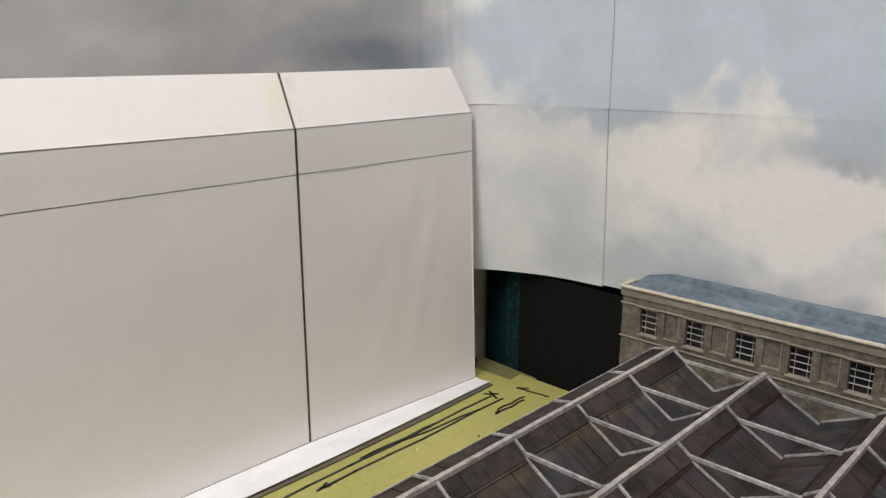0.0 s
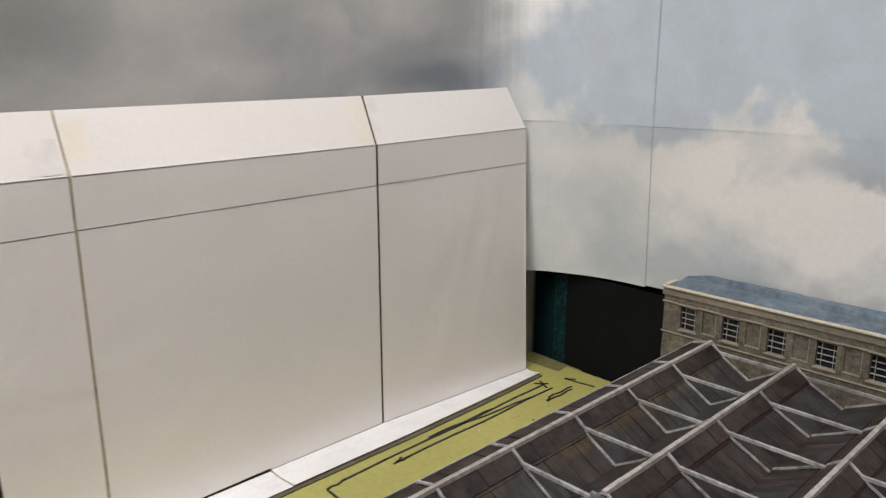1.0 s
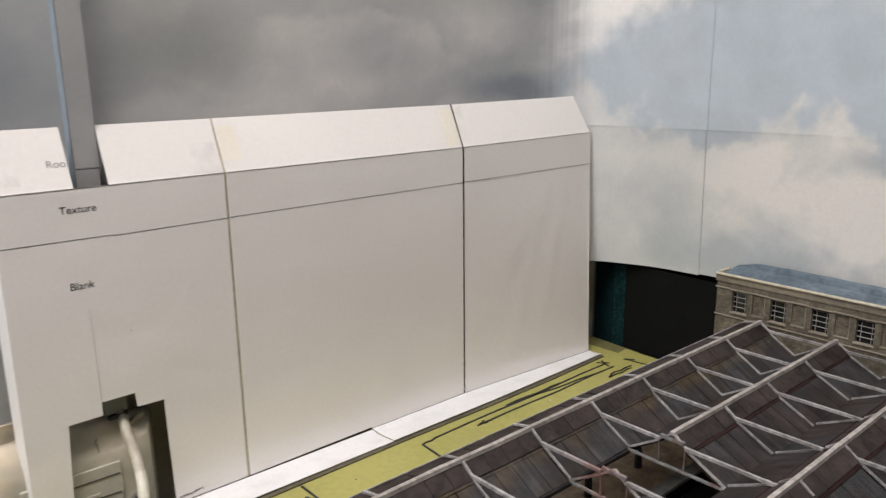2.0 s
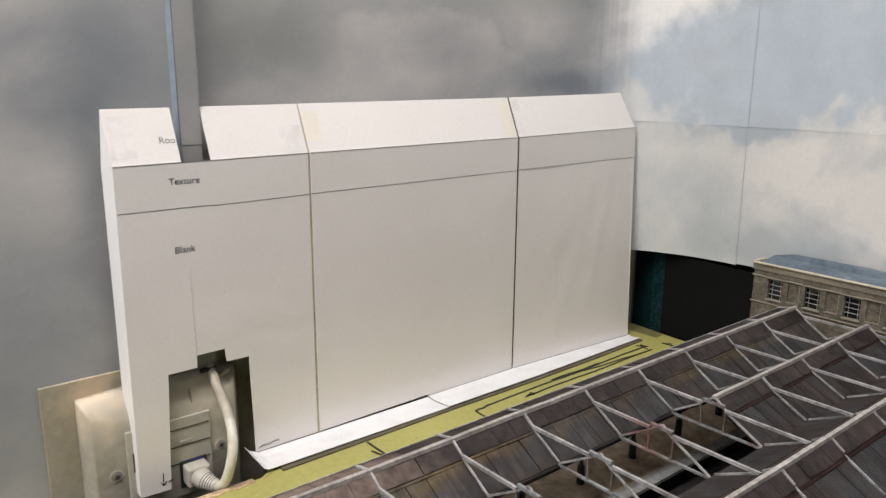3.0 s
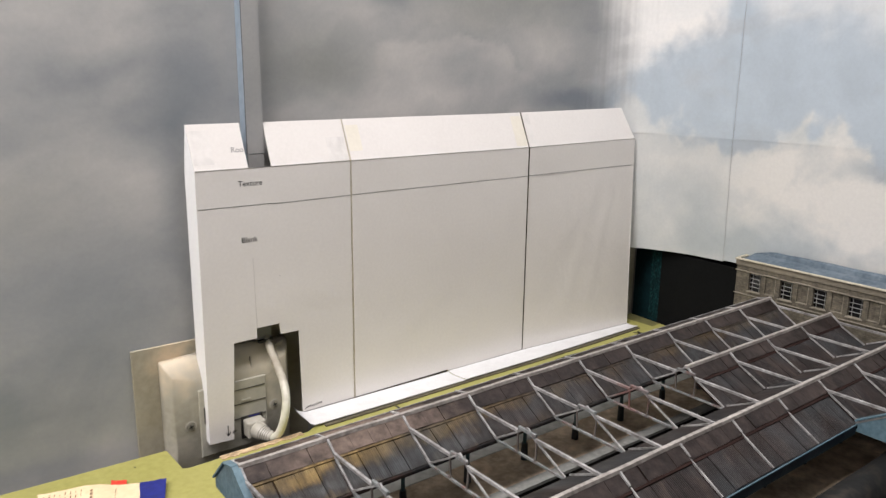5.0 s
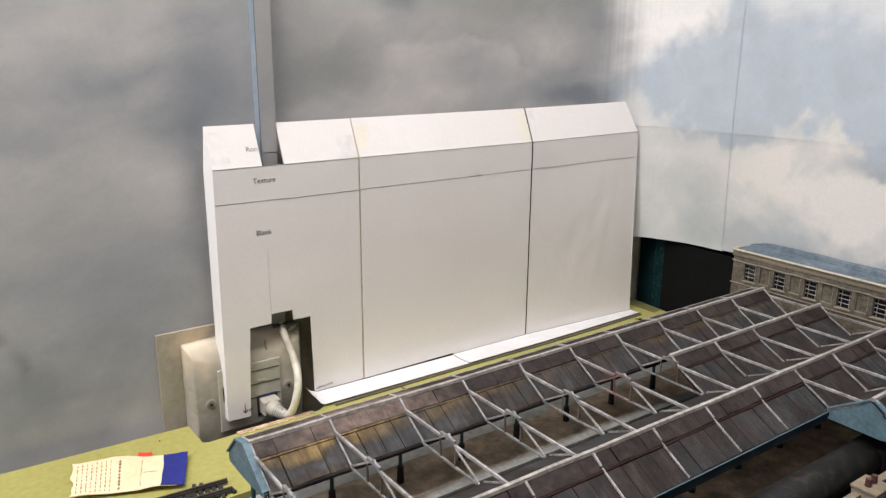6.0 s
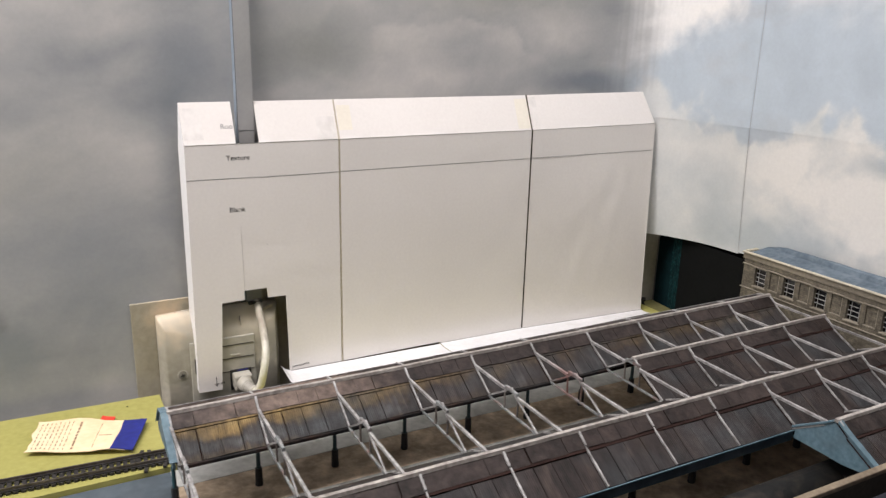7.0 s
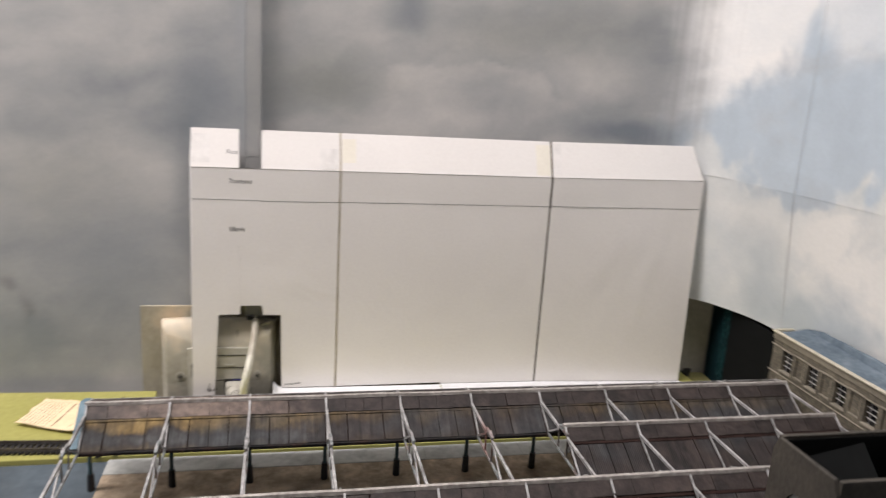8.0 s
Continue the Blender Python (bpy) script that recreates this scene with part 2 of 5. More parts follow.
def cladding():
    """Corrugated roof sheet: dark grey brown with fine ribs, and ochre staining towards the open end."""
    m = surface("roof_sheet", (0.0108, 0.0081, 0.0074), (0.028, 0.0208, 0.0192), 0.6, 60, 420, 0.3, stretch=(1, 0.3, 0.3), vary=0.1, dirt=(0.066, 0.049, 0.038), dirt_amount=0.45, shine=0.22)
    n, l = m.node_tree.nodes, m.node_tree.links
    b = n["Principled BSDF"]
    base = b.inputs["Base Color"].links[0].from_socket
    g = n.new("ShaderNodeNewGeometry")
    sep = n.new("ShaderNodeSeparateXYZ")
    l.new(g.outputs["Position"], sep.inputs[0])
    # bands of ochre and blue-grey across the first roof, strongest towards the open end
    wob = n.new("ShaderNodeTexNoise")
    wob.inputs["Scale"].default_value, wob.inputs["Detail"].default_value = 46, 2.5
    l.new(g.outputs["Position"], wob.inputs["Vector"])
    lift = n.new("ShaderNodeMath")
    lift.operation = "MULTIPLY_ADD"
    lift.inputs[1].default_value = 0.011
    l.new(wob.outputs["Fac"], lift.inputs[0])
    drip_map = n.new("ShaderNodeMapping")
    drip_map.inputs["Scale"].default_value = (520, 40, 40)
    l.new(g.outputs["Position"], drip_map.inputs["Vector"])
    drip = n.new("ShaderNodeTexNoise")
    drip.inputs["Scale"].default_value, drip.inputs["Detail"].default_value = 1.0, 3.0
    l.new(drip_map.outputs[0], drip.inputs["Vector"])
    run_down = n.new("ShaderNodeMath")
    run_down.operation = "MULTIPLY_ADD"
    run_down.inputs[1].default_value = 0.0024
    l.new(drip.outputs["Fac"], run_down.inputs[0])
    l.new(sep.outputs["Z"], run_down.inputs[2])
    centred = n.new("ShaderNodeMath")
    centred.operation = "SUBTRACT"
    centred.inputs[1].default_value = 0.0012
    l.new(run_down.outputs[0], centred.inputs[0])
    l.new(centred.outputs[0], lift.inputs[2])
    first = n.new("ShaderNodeMapRange")
    first.inputs["From Min"].default_value, first.inputs["From Max"].default_value = -0.18, -0.16
    l.new(sep.outputs["Y"], first.inputs["Value"])
    run = n.new("ShaderNodeValToRGB")
    run.color_ramp.elements[0].position, run.color_ramp.elements[0].color = 0.0, (0.85, 0.85, 0.85, 1)
    run.color_ramp.elements[1].position, run.color_ramp.elements[1].color = 1.0, (0.15, 0.15, 0.15, 1)
    for at, v in ((0.15, 0.80), (0.26, 0.62), (0.36, 0.26), (0.62, 0.10), (0.70, 0.25), (0.9, 0.22)):
        run.color_ramp.elements.new(at).color = (v, v, v, 1)
    along = n.new("ShaderNodeMapRange")
    along.inputs["From Min"].default_value, along.inputs["From Max"].default_value = -0.04, 0.38
    l.new(sep.outputs["X"], along.inputs["Value"])
    l.new(along.outputs[0], run.inputs[0])
    share = n.new("ShaderNodeMath")
    share.operation = "MULTIPLY"
    l.new(run.outputs[0], share.inputs[0])
    l.new(first.outputs[0], share.inputs[1])
    patch = n.new("ShaderNodeTexNoise")
    patch.inputs["Scale"].default_value, patch.inputs["Detail"].default_value = 75, 5.0
    l.new(g.outputs["Position"], patch.inputs["Vector"])
    patchy = n.new("ShaderNodeMapRange")
    patchy.inputs["From Min"].default_value, patchy.inputs["From Max"].default_value = 0.36, 0.62
    patchy.inputs["To Min"].default_value, patchy.inputs["To Max"].default_value = 0.6, 1.0
    l.new(patch.outputs["Fac"], patchy.inputs["Value"])
    worn = n.new("ShaderNodeMath")
    worn.operation = "MULTIPLY"
    l.new(share.outputs[0], worn.inputs[0])
    l.new(patchy.outputs[0], worn.inputs[1])
    below = base
    for tint, stops in (((0.19, 0.13, 0.050, 1), ((0.0545, 0.0), (0.0566, 1.0), (0.0600, 1.0), (0.0638, 1.0))), ((0.060, 0.062, 0.062, 1), ((0.0500, 0.0), (0.0522, 1.0), (0.0534, 1.0), (0.0556, 0.0))), ((0.105, 0.082, 0.05, 1), ((0.0455, 0.0), (0.0480, 0.8), (0.0500, 0.8), (0.0515, 0.0)))):
        band = n.new("ShaderNodeValToRGB")
        span = n.new("ShaderNodeMapRange")
        span.inputs["From Min"].default_value, span.inputs["From Max"].default_value = 0.044, 0.064
        l.new(lift.outputs[0], span.inputs["Value"])
        l.new(span.outputs[0], band.inputs[0])
        ends = band.color_ramp.elements
        ends[0].position, ends[1].position = (stops[0][0] - 0.044) / 0.02, (stops[-1][0] - 0.044) / 0.02
        ends[0].color, ends[1].color = (stops[0][1],) * 3 + (1,), (stops[-1][1],) * 3 + (1,)
        for at, v in stops[1:-1]:
            ends.new((at - 0.044) / 0.02).color = (v, v, v, 1)
        k2 = n.new("ShaderNodeMath")
        k2.operation = "MULTIPLY"
        l.new(worn.outputs[0], k2.inputs[0])
        l.new(band.outputs[0], k2.inputs[1])
        mix = n.new("ShaderNodeMix")
        mix.data_type = "RGBA"
        mix.inputs["B"].default_value = tint
        l.new(k2.outputs[0], mix.inputs["Factor"])
        l.new(below, mix.inputs["A"])
        below = mix.outputs["Result"]
    # blue-grey bloom
    t2 = n.new("ShaderNodeTexNoise")
    t2.inputs["Scale"].default_value = 34
    l.new(g.outputs["Position"], t2.inputs["Vector"])
    r2 = n.new("ShaderNodeMapRange")
    r2.inputs["From Min"].default_value, r2.inputs["From Max"].default_value, r2.inputs["To Max"].default_value = 0.42, 0.66, 0.72
    l.new(t2.outputs["Fac"], r2.inputs["Value"])
    mix2 = n.new("ShaderNodeMix")
    mix2.data_type = "RGBA"
    mix2.inputs["B"].default_value = (0.033, 0.0365, 0.039, 1)
    l.new(r2.outputs[0], mix2.inputs["Factor"])
    l.new(mix.outputs["Result"], mix2.inputs["A"])
    l.new(mix2.outputs["Result"], b.inputs["Base Color"])
    # fine streaks down the slope
    mp3 = n.new("ShaderNodeMapping")
    mp3.inputs["Scale"].default_value = (420, 30, 30)
    l.new(g.outputs["Position"], mp3.inputs["Vector"])
    t3 = n.new("ShaderNodeTexNoise")
    t3.inputs["Scale"].default_value, t3.inputs["Detail"].default_value = 1.0, 4.0
    l.new(mp3.outputs[0], t3.inputs["Vector"])
    r3 = n.new("ShaderNodeMapRange")
    r3.inputs["From Min"].default_value, r3.inputs["From Max"].default_value = 0.35, 0.68
    r3.inputs["To Min"].default_value, r3.inputs["To Max"].default_value = 0.72, 1.32
    l.new(t3.outputs["Fac"], r3.inputs["Value"])
    sc = n.new("ShaderNodeVectorMath")
    sc.operation = "SCALE"
    l.new(mix2.outputs["Result"], sc.inputs[0])
    l.new(r3.outputs[0], sc.inputs["Scale"])
    l.new(sc.outputs[0], b.inputs["Base Color"])
    return m


SHEET = cladding()


def tint_cloud(m, centre, radius, color, amount):
    """A ragged cloud of another colour on a material, thickest at its centre."""
    n, l = m.node_tree.nodes, m.node_tree.links
    b = n["Principled BSDF"]
    base = b.inputs["Base Color"].links[0].from_socket
    g = n.new("ShaderNodeNewGeometry")
    d = n.new("ShaderNodeVectorMath")
    d.operation = "DISTANCE"
    d.inputs[1].default_value = centre
    l.new(g.outputs["Position"], d.inputs[0])
    t = n.new("ShaderNodeTexNoise")
    t.inputs["Scale"].default_value, t.inputs["Detail"].default_value = 130, 6.0
    l.new(g.outputs["Position"], t.inputs["Vector"])
    k = n.new("ShaderNodeMath")
    k.operation = "MULTIPLY_ADD"
    k.inputs[1].default_value = radius * 1.3
    l.new(t.outputs["Fac"], k.inputs[0])
    l.new(d.outputs["Value"], k.inputs[2])
    r = n.new("ShaderNodeMapRange")
    r.interpolation_type = "SMOOTHSTEP"
    r.inputs["From Min"].default_value, r.inputs["From Max"].default_value = radius * 1.7, radius * 0.6
    r.inputs["To Max"].default_value = amount
    l.new(k.outputs[0], r.inputs["Value"])
    mix = n.new("ShaderNodeMix")
    mix.data_type = "RGBA"
    mix.inputs["B"].default_value = (*color, 1)
    l.new(r.outputs[0], mix.inputs["Factor"])
    l.new(base, mix.inputs["A"])
    l.new(mix.outputs["Result"], b.inputs["Base Color"])


tint_cloud(SOCKET_BODY, (-0.016, 0.012, 0.050), 0.024, (0.70, 0.595, 0.44), 0.85)
# overspray in the cut-out, spread wide so its colour also stands for light
tint_cloud(SOCKET_BODY, (0.038, 0.008, 0.046), 0.030, (0.66, 0.60, 0.49), 0.9)
# coppery brown of the first ridge panels, with their gloss put into the colour
tint_cloud(LEAD, (0.020, -0.147, 0.057), 0.066, (0.185, 0.137, 0.110), 0.8)
for rusty in (STEEL_PAINT, TRUSS_PAINT, WEB_PAINT):
    tint_cloud(rusty, (0.172, -0.180, 0.052), 0.020, (0.20, 0.075, 0.06), 0.75)
tint_cloud(CABLE, (0.0410, -0.003, 0.045), 0.037, (0.30, 0.262, 0.205), 1.0)
tint_cloud(OVERSPRAY, (-0.020, 0.015, 0.052), 0.022, (0.60, 0.47, 0.33), 0.9)
tint_cloud(BEIGE_PLATE, (-0.016, 0.017, 0.053), 0.019, (0.60, 0.47, 0.32), 0.9)


def mottled(m, scale, low, high, stretch=(1, 1, 1)):
    """Hand-brushed unevenness: a material's colour taken down and up in small ragged patches."""
    n, l = m.node_tree.nodes, m.node_tree.links
    b = n["Principled BSDF"]
    base = b.inputs["Base Color"].links[0].from_socket
    g = n.new("ShaderNodeNewGeometry")
    mp = n.new("ShaderNodeMapping")
    mp.inputs["Scale"].default_value = stretch
    l.new(g.outputs["Position"], mp.inputs["Vector"])
    t = n.new("ShaderNodeTexNoise")
    t.inputs["Scale"].default_value, t.inputs["Detail"].default_value, t.inputs["Roughness"].default_value = scale, 6.0, 0.65
    l.new(mp.outputs[0], t.inputs["Vector"])
    r = n.new("ShaderNodeMapRange")
    r.inputs["From Min"].default_value, r.inputs["From Max"].default_value = 0.34, 0.68
    r.inputs["To Min"].default_value, r.inputs["To Max"].default_value = low, high
    l.new(t.outputs["Fac"], r.inputs["Value"])
    k = n.new("ShaderNodeVectorMath")
    k.operation = "SCALE"
    l.new(base, k.inputs[0])
    l.new(r.outputs[0], k.inputs["Scale"])
    l.new(k.outputs[0], b.inputs["Base Color"])


mottled(SHEET, 150, 0.62, 1.42, (1.0, 0.8, 0.8))
mottled(LEAD, 140, 0.62, 1.42)
mottled(STEEL_PAINT, 240, 0.82, 1.12)
mottled(RIDGE_PAINT, 380, 0.75, 1.2)
mottled(TRUSS_PAINT, 240, 0.74, 1.18)
mottled(STONE, 260, 0.72, 1.3)
mottled(PLATFORM, 90, 0.6, 1.35)
mottled(BARE_WOOD, 260, 0.55, 1.25)


def coursed(m, block, course):
    """Lays courses of blocks over a stone material: each block its own shade, with dark joints."""
    n, l = m.node_tree.nodes, m.node_tree.links
    b = n["Principled BSDF"]
    base = b.inputs["Base Color"].links[0].from_socket
    g = n.new("ShaderNodeNewGeometry")
    sep = n.new("ShaderNodeSeparateXYZ")
    l.new(g.outputs["Position"], sep.inputs[0])
    run = n.new("ShaderNodeMath")
    l.new(sep.outputs["X"], run.inputs[0])
    l.new(sep.outputs["Y"], run.inputs[1])
    com = n.new("ShaderNodeCombineXYZ")
    l.new(run.outputs[0], com.inputs["X"])
    l.new(sep.outputs["Z"], com.inputs["Y"])
    br = n.new("ShaderNodeTexBrick")
    br.inputs["Scale"].default_value, br.inputs["Brick Width"].default_value, br.inputs["Row Height"].default_value = 1.0, block, course
    br.inputs["Mortar Size"].default_value = course * 0.09
    br.inputs["Color1"].default_value, br.inputs["Color2"].default_value, br.inputs["Mortar"].default_value = (0.62, 0.62, 0.62, 1), (1.35, 1.3, 1.22, 1), (0.4, 0.38, 0.36, 1)
    l.new(com.outputs[0], br.inputs["Vector"])
    mix = n.new("ShaderNodeMix")
    mix.data_type, mix.blend_type = "RGBA", "MULTIPLY"
    mix.inputs["Factor"].default_value = 0.5
    l.new(base, mix.inputs["A"])
    l.new(br.outputs["Color"], mix.inputs["B"])
    l.new(mix.outputs["Result"], b.inputs["Base Color"])
    return m


coursed(STONE, 0.0036, 0.0014)

# ---- building helpers ----


def thing(name, label, category, group="", kind=""):
    return tagged(new(name), label, category, group, kind)


def part(name, bm, material, parent, label=""):
    me = bpy.data.meshes.new(name)
    bmesh.ops.recalc_face_normals(bm, faces=bm.faces)
    bm.to_mesh(me)
    bm.free()
    me.materials.append(material)
    ob = new(name, me)
    ob.parent = parent
    if label:
        ob["label"] = label
    return ob


def whole(name, bm, material, label, category, kind=""):
    return tagged(part(name, bm, material, None), label, category, "", kind)


def shade_smooth(ob):
    for p in ob.data.polygons:
        p.use_smooth = True
    return ob


def box(bm, x0, x1, y0, y1, z0, z1, bevel=0.0):
    made = bmesh.ops.create_cube(bm, size=1.0, matrix=Matrix.Translation(((x0 + x1) / 2, (y0 + y1) / 2, (z0 + z1) / 2)) @ Matrix.Diagonal((abs(x1 - x0), abs(y1 - y0), abs(z1 - z0), 1)))
    if bevel:
        edges = list({e for v in made["verts"] for e in v.link_edges})
        bmesh.ops.bevel(bm, geom=edges, offset=bevel, segments=2, affect="EDGES", profile=0.5)
    return bm


def solid(bm, face, shift):
    """A slab: a polygon of points, and the same moved by shift."""
    a = [bm.verts.new(p) for p in face]
    c = [bm.verts.new(Vector(p) + Vector(shift)) for p in face]
    bm.faces.new(a)
    bm.faces.new(c[::-1])
    for k in range(len(a)):
        bm.faces.new((a[k - 1], a[k], c[k], c[k - 1]))
    return bm


def bar(bm, p, q, w, h, bevel=0.0):
    """A square bar from p to q, w wide and h high."""
    p, q = Vector(p), Vector(q)
    d = q - p
    side = d.cross(Vector((0, 0, 1)))
    if side.length < 1e-9:
        side = Vector((1, 0, 0))
    side.normalize()
    up = side.cross(d).normalized()
    face = [p + side * a * w / 2 + up * c * h / 2 for a, c in ((-1, -1), (1, -1), (1, 1), (-1, 1))]
    solid(bm, face, d)
    return bm


def rod(bm, p, q, r1, r2, n=12):
    p, q = Vector(p), Vector(q)
    d = q - p
    m = Matrix.Translation((p + q) / 2) @ d.to_track_quat("Z", "Y").to_matrix().to_4x4()
    bmesh.ops.create_cone(bm, cap_ends=True, segments=n, radius1=r1, radius2=r2, depth=d.length, matrix=m)
    return bm


B = bmesh.new

# ---- room ----
X0, X1, Y0, Y1, Z0, Z1 = -2.4, 0.62, -3.0, 0.06, -0.95, 1.15
for nm, q in (("wall_north", (X0, X1, Y1, Y1 + 0.1, Z0, Z1)), ("wall_east", (X1, X1 + 0.1, Y0, Y1 + 0.1, Z0, Z1)), ("wall_west", (X0 - 0.1, X0, Y0, Y1 + 0.1, Z0, Z1)), ("wall_south", (X0 - 0.1, X1 + 0.1, Y0 - 0.1, Y0, Z0, Z1))):
    whole(nm, box(B(), *q), ROOM_WALL, "plain cream painted room wall", "wall", "structure")
whole("floor", box(B(), X0, X1, Y0, Y1, Z0 - 0.1, Z0), ROOM_FLOOR, "dark grey carpeted room floor", "floor", "structure")
whole("ceiling", box(B(), X0 - 0.1, X1 + 0.1, Y0 - 0.1, Y1 + 0.1, Z1, Z1 + 0.1), ROOM_WALL, "plain pale room ceiling", "ceiling", "structure")
# bodies for the added lamps, out of view
for lx, ly, wx, wy, watts in LAMPS:
    tagged(whole("added_lamp", box(B(), lx - wx / 2 - 0.03, lx + wx / 2 + 0.03, ly - wy / 2 - 0.02, ly + wy / 2 + 0.02, 1.095, 1.15, 0.008), LAMP_BODY, "long white batten lamp added on the ceiling, out of view", "lamp"), group="ceiling lamps")

# ---- painted sky backdrop ----
TOP = [(-1.3, 0.02), (0.30, 0.02), (0.36, 0.0195), (0.385, 0.012), (0.397, -0.005), (0.402, -0.03), (0.4055, -0.053), (0.410, -0.080), (0.415, -0.116), (0.419, -0.155), (0.424, -0.19), (0.432, -0.26), (0.46, -0.5), (0.52, -1.0)]
LOW = [(-1.3, 0.02), (0.30, 0.02), (0.36, 0.0195), (0.388, 0.0165), (0.403, 0.002), (0.412, -0.018), (0.4205, -0.041), (0.4228, -0.075), (0.424, -0.112), (0.427, -0.152), (0.431, -0.19), (0.438, -0.26), (0.463, -0.5), (0.52, -1.0)]
ARC = [TOP[0][0]]
for (ax, ay), (bx, by) in zip(TOP, TOP[1:]):
    ARC.append(ARC[-1] + math.hypot(bx - ax, by - ay))
SEAM_U, SEAM_Z, LOW_Z = ARC[7], 0.1725, 0.0675


def plan(u, z):
    """Where the sheet stands, for its run u along the wall and its height z."""
    k = np.clip((z - LOW_Z) / (SEAM_Z - LOW_Z), 0, 1)
    out = []
    for axis in (0, 1):
        a = np.zeros_like(u)
        for d in (-0.012, -0.006, 0.0, 0.006, 0.012):
            hi = np.interp(u + d, ARC, [p[axis] for p in TOP])
            lo = np.interp(u + d, ARC, [p[axis] for p in LOW])
            a += (lo + (hi - lo) * k) / 5
        out.append(a)
    return out


def value_noise(x, y, seed):
    table = np.random.RandomState(seed).rand(64, 64)
    xi, yi = np.floor(x).astype(int), np.floor(y).astype(int)
    fx, fy = x - xi, y - yi
    fx, fy = fx * fx * (3 - 2 * fx), fy * fy * (3 - 2 * fy)
    a, b = table[xi % 64, yi % 64], table[(xi + 1) % 64, yi % 64]
    c, d = table[xi % 64, (yi + 1) % 64], table[(xi + 1) % 64, (yi + 1) % 64]
    return (a + (b - a) * fx) * (1 - fy) + (c + (d - c) * fx) * fy


def cloud_noise(x, y, seed, octaves=6):
    total, amp, size = np.zeros_like(x), 0.5, 0.0
    for k in range(octaves):
        total += amp * value_noise(x * 2**k, y * 2**k, seed + k)
        size += amp
        amp *= 0.55
    return total / size


def blobs(u, z, rows):
    total = np.zeros_like(u)
    for cu, cz, su, sz, amount in rows:
        total += amount * np.exp(-(((u - cu) / su) ** 2) - ((z - cz) / sz) ** 2)
    return total


def lerp(a, b, k):
    return a + (np.asarray(b) - a) * k[..., None]


def ramp01(v, lo, hi):
    k = np.clip((v - lo) / (hi - lo), 0, 1)
    return k * k * (3 - 2 * k)


SKY_K = 1.2
SLATE_TONE, WARM_TONE, BLUE_TONE, WHITE_TONE = (0.44, 0.458, 0.47), (0.758, 0.737, 0.711), (0.655, 0.698, 0.732), (0.825, 0.818, 0.80)


def sky_paint(u, z):
    """The print: a heavy grey bank on the long wall, and white cumulus on pale blue round the corner."""
    wu = u + 0.022 * (cloud_noise(u * 22, z * 22, 11, 4) - 0.5)
    wz = z + 0.022 * (cloud_noise(u * 22, z * 22, 31, 4) - 0.5)
    soft = cloud_noise(wu * 9, wz * 17, 51, 6)
    fine = cloud_noise(wu * 40, wz * 46, 71, 5)
    ragged = cloud_noise(wu * 46, wz * 46, 91, 7) - 0.5
    wisp = cloud_noise(wu * 20 + wz * 12, wz * 60 - wu * 14, 181, 6) - 0.5
    tone = 0.46 + 0.42 * (soft - 0.5) + 0.26 * (fine - 0.5) + 0.34 * wisp
    # the tall narrow dark blob at u -0.006 paints the card's soft shadow
    tone += blobs(wu, wz, (
        (-0.11, 0.262, 0.07, 0.03, 0.10), (-0.035, 0.268, 0.045, 0.025, 0.06), (-0.045, 0.222, 0.03, 0.02, -0.10), (0.006, 0.215, 0.022, 0.030, -0.18),
        (-0.02, 0.192, 0.035, 0.014, -0.20), (-0.10, 0.195, 0.05, 0.030, -0.12), (-0.030, 0.158, 0.016, 0.013, 0.12), (-0.006, 0.160, 0.010, 0.060, -0.22), (-0.05, 0.10, 0.07, 0.035, -0.03), (0.055, 0.245, 0.060, 0.045, -0.08),
        (-0.11, 0.035, 0.09, 0.045, -0.42), (-0.12, 0.11, 0.04, 0.03, -0.04), (0.090, 0.230, 0.026, 0.016, -0.20), (0.060, 0.265, 0.030, 0.030, 0.06), (0.147, 0.282, 0.014, 0.016, -0.26), (0.06, 0.262, 0.03, 0.012, 0.06),
        (0.15, 0.205, 0.07, 0.010, 0.16), (0.105, 0.196, 0.05, 0.008, 0.08), (0.30, 0.243, 0.036, 0.020, 0.24), (0.25, 0.285, 0.05, 0.018, -0.14), (0.345, 0.275, 0.022, 0.03, -0.14),
        (0.24, 0.205, 0.03, 0.008, -0.04), (0.335, 0.200, 0.045, 0.010, -0.30)))
    # a puff with a crisp top above the roof
    top = np.interp(wu, (0.11, 0.14, 0.155, 0.18, 0.205, 0.235, 0.262, 0.29), (0.214, 0.240, 0.250, 0.247, 0.252, 0.244, 0.226, 0.212))
    tone += 0.23 * ramp01(top + 0.030 * ragged - wz, -0.002, 0.007) * np.exp(-np.clip(top - wz, 0, 1) / 0.030) * ramp01(u, 0.115, 0.15) * ramp01(u, 0.30, 0.25)
    left = lerp(np.array(SLATE_TONE), WARM_TONE, np.clip(tone, 0, 1)) * 1.05
    olive = np.clip(blobs(wu, wz, ((0.09, 0.228, 0.035, 0.022, 0.55), (-0.09, 0.15, 0.04, 0.03, 0.25), (0.29, 0.275, 0.05, 0.02, 0.3), (0.22, 0.27, 0.05, 0.02, 0.3))), 0, 0.6)
    left = left + (np.array((0.505, 0.51, 0.478)) - left) * olive[..., None]
    cool = np.clip(blobs(wu, wz, ((0.335, 0.199, 0.042, 0.010, 1.0), (0.008, 0.215, 0.02, 0.03, 0.45), (0.147, 0.285, 0.012, 0.014, 0.4), (-0.06, 0.10, 0.06, 0.035, 0.35))) * (0.55 + 0.9 * fine), 0, 0.85)
    left = left + (np.array((0.44, 0.465, 0.488)) - left) * cool[..., None]
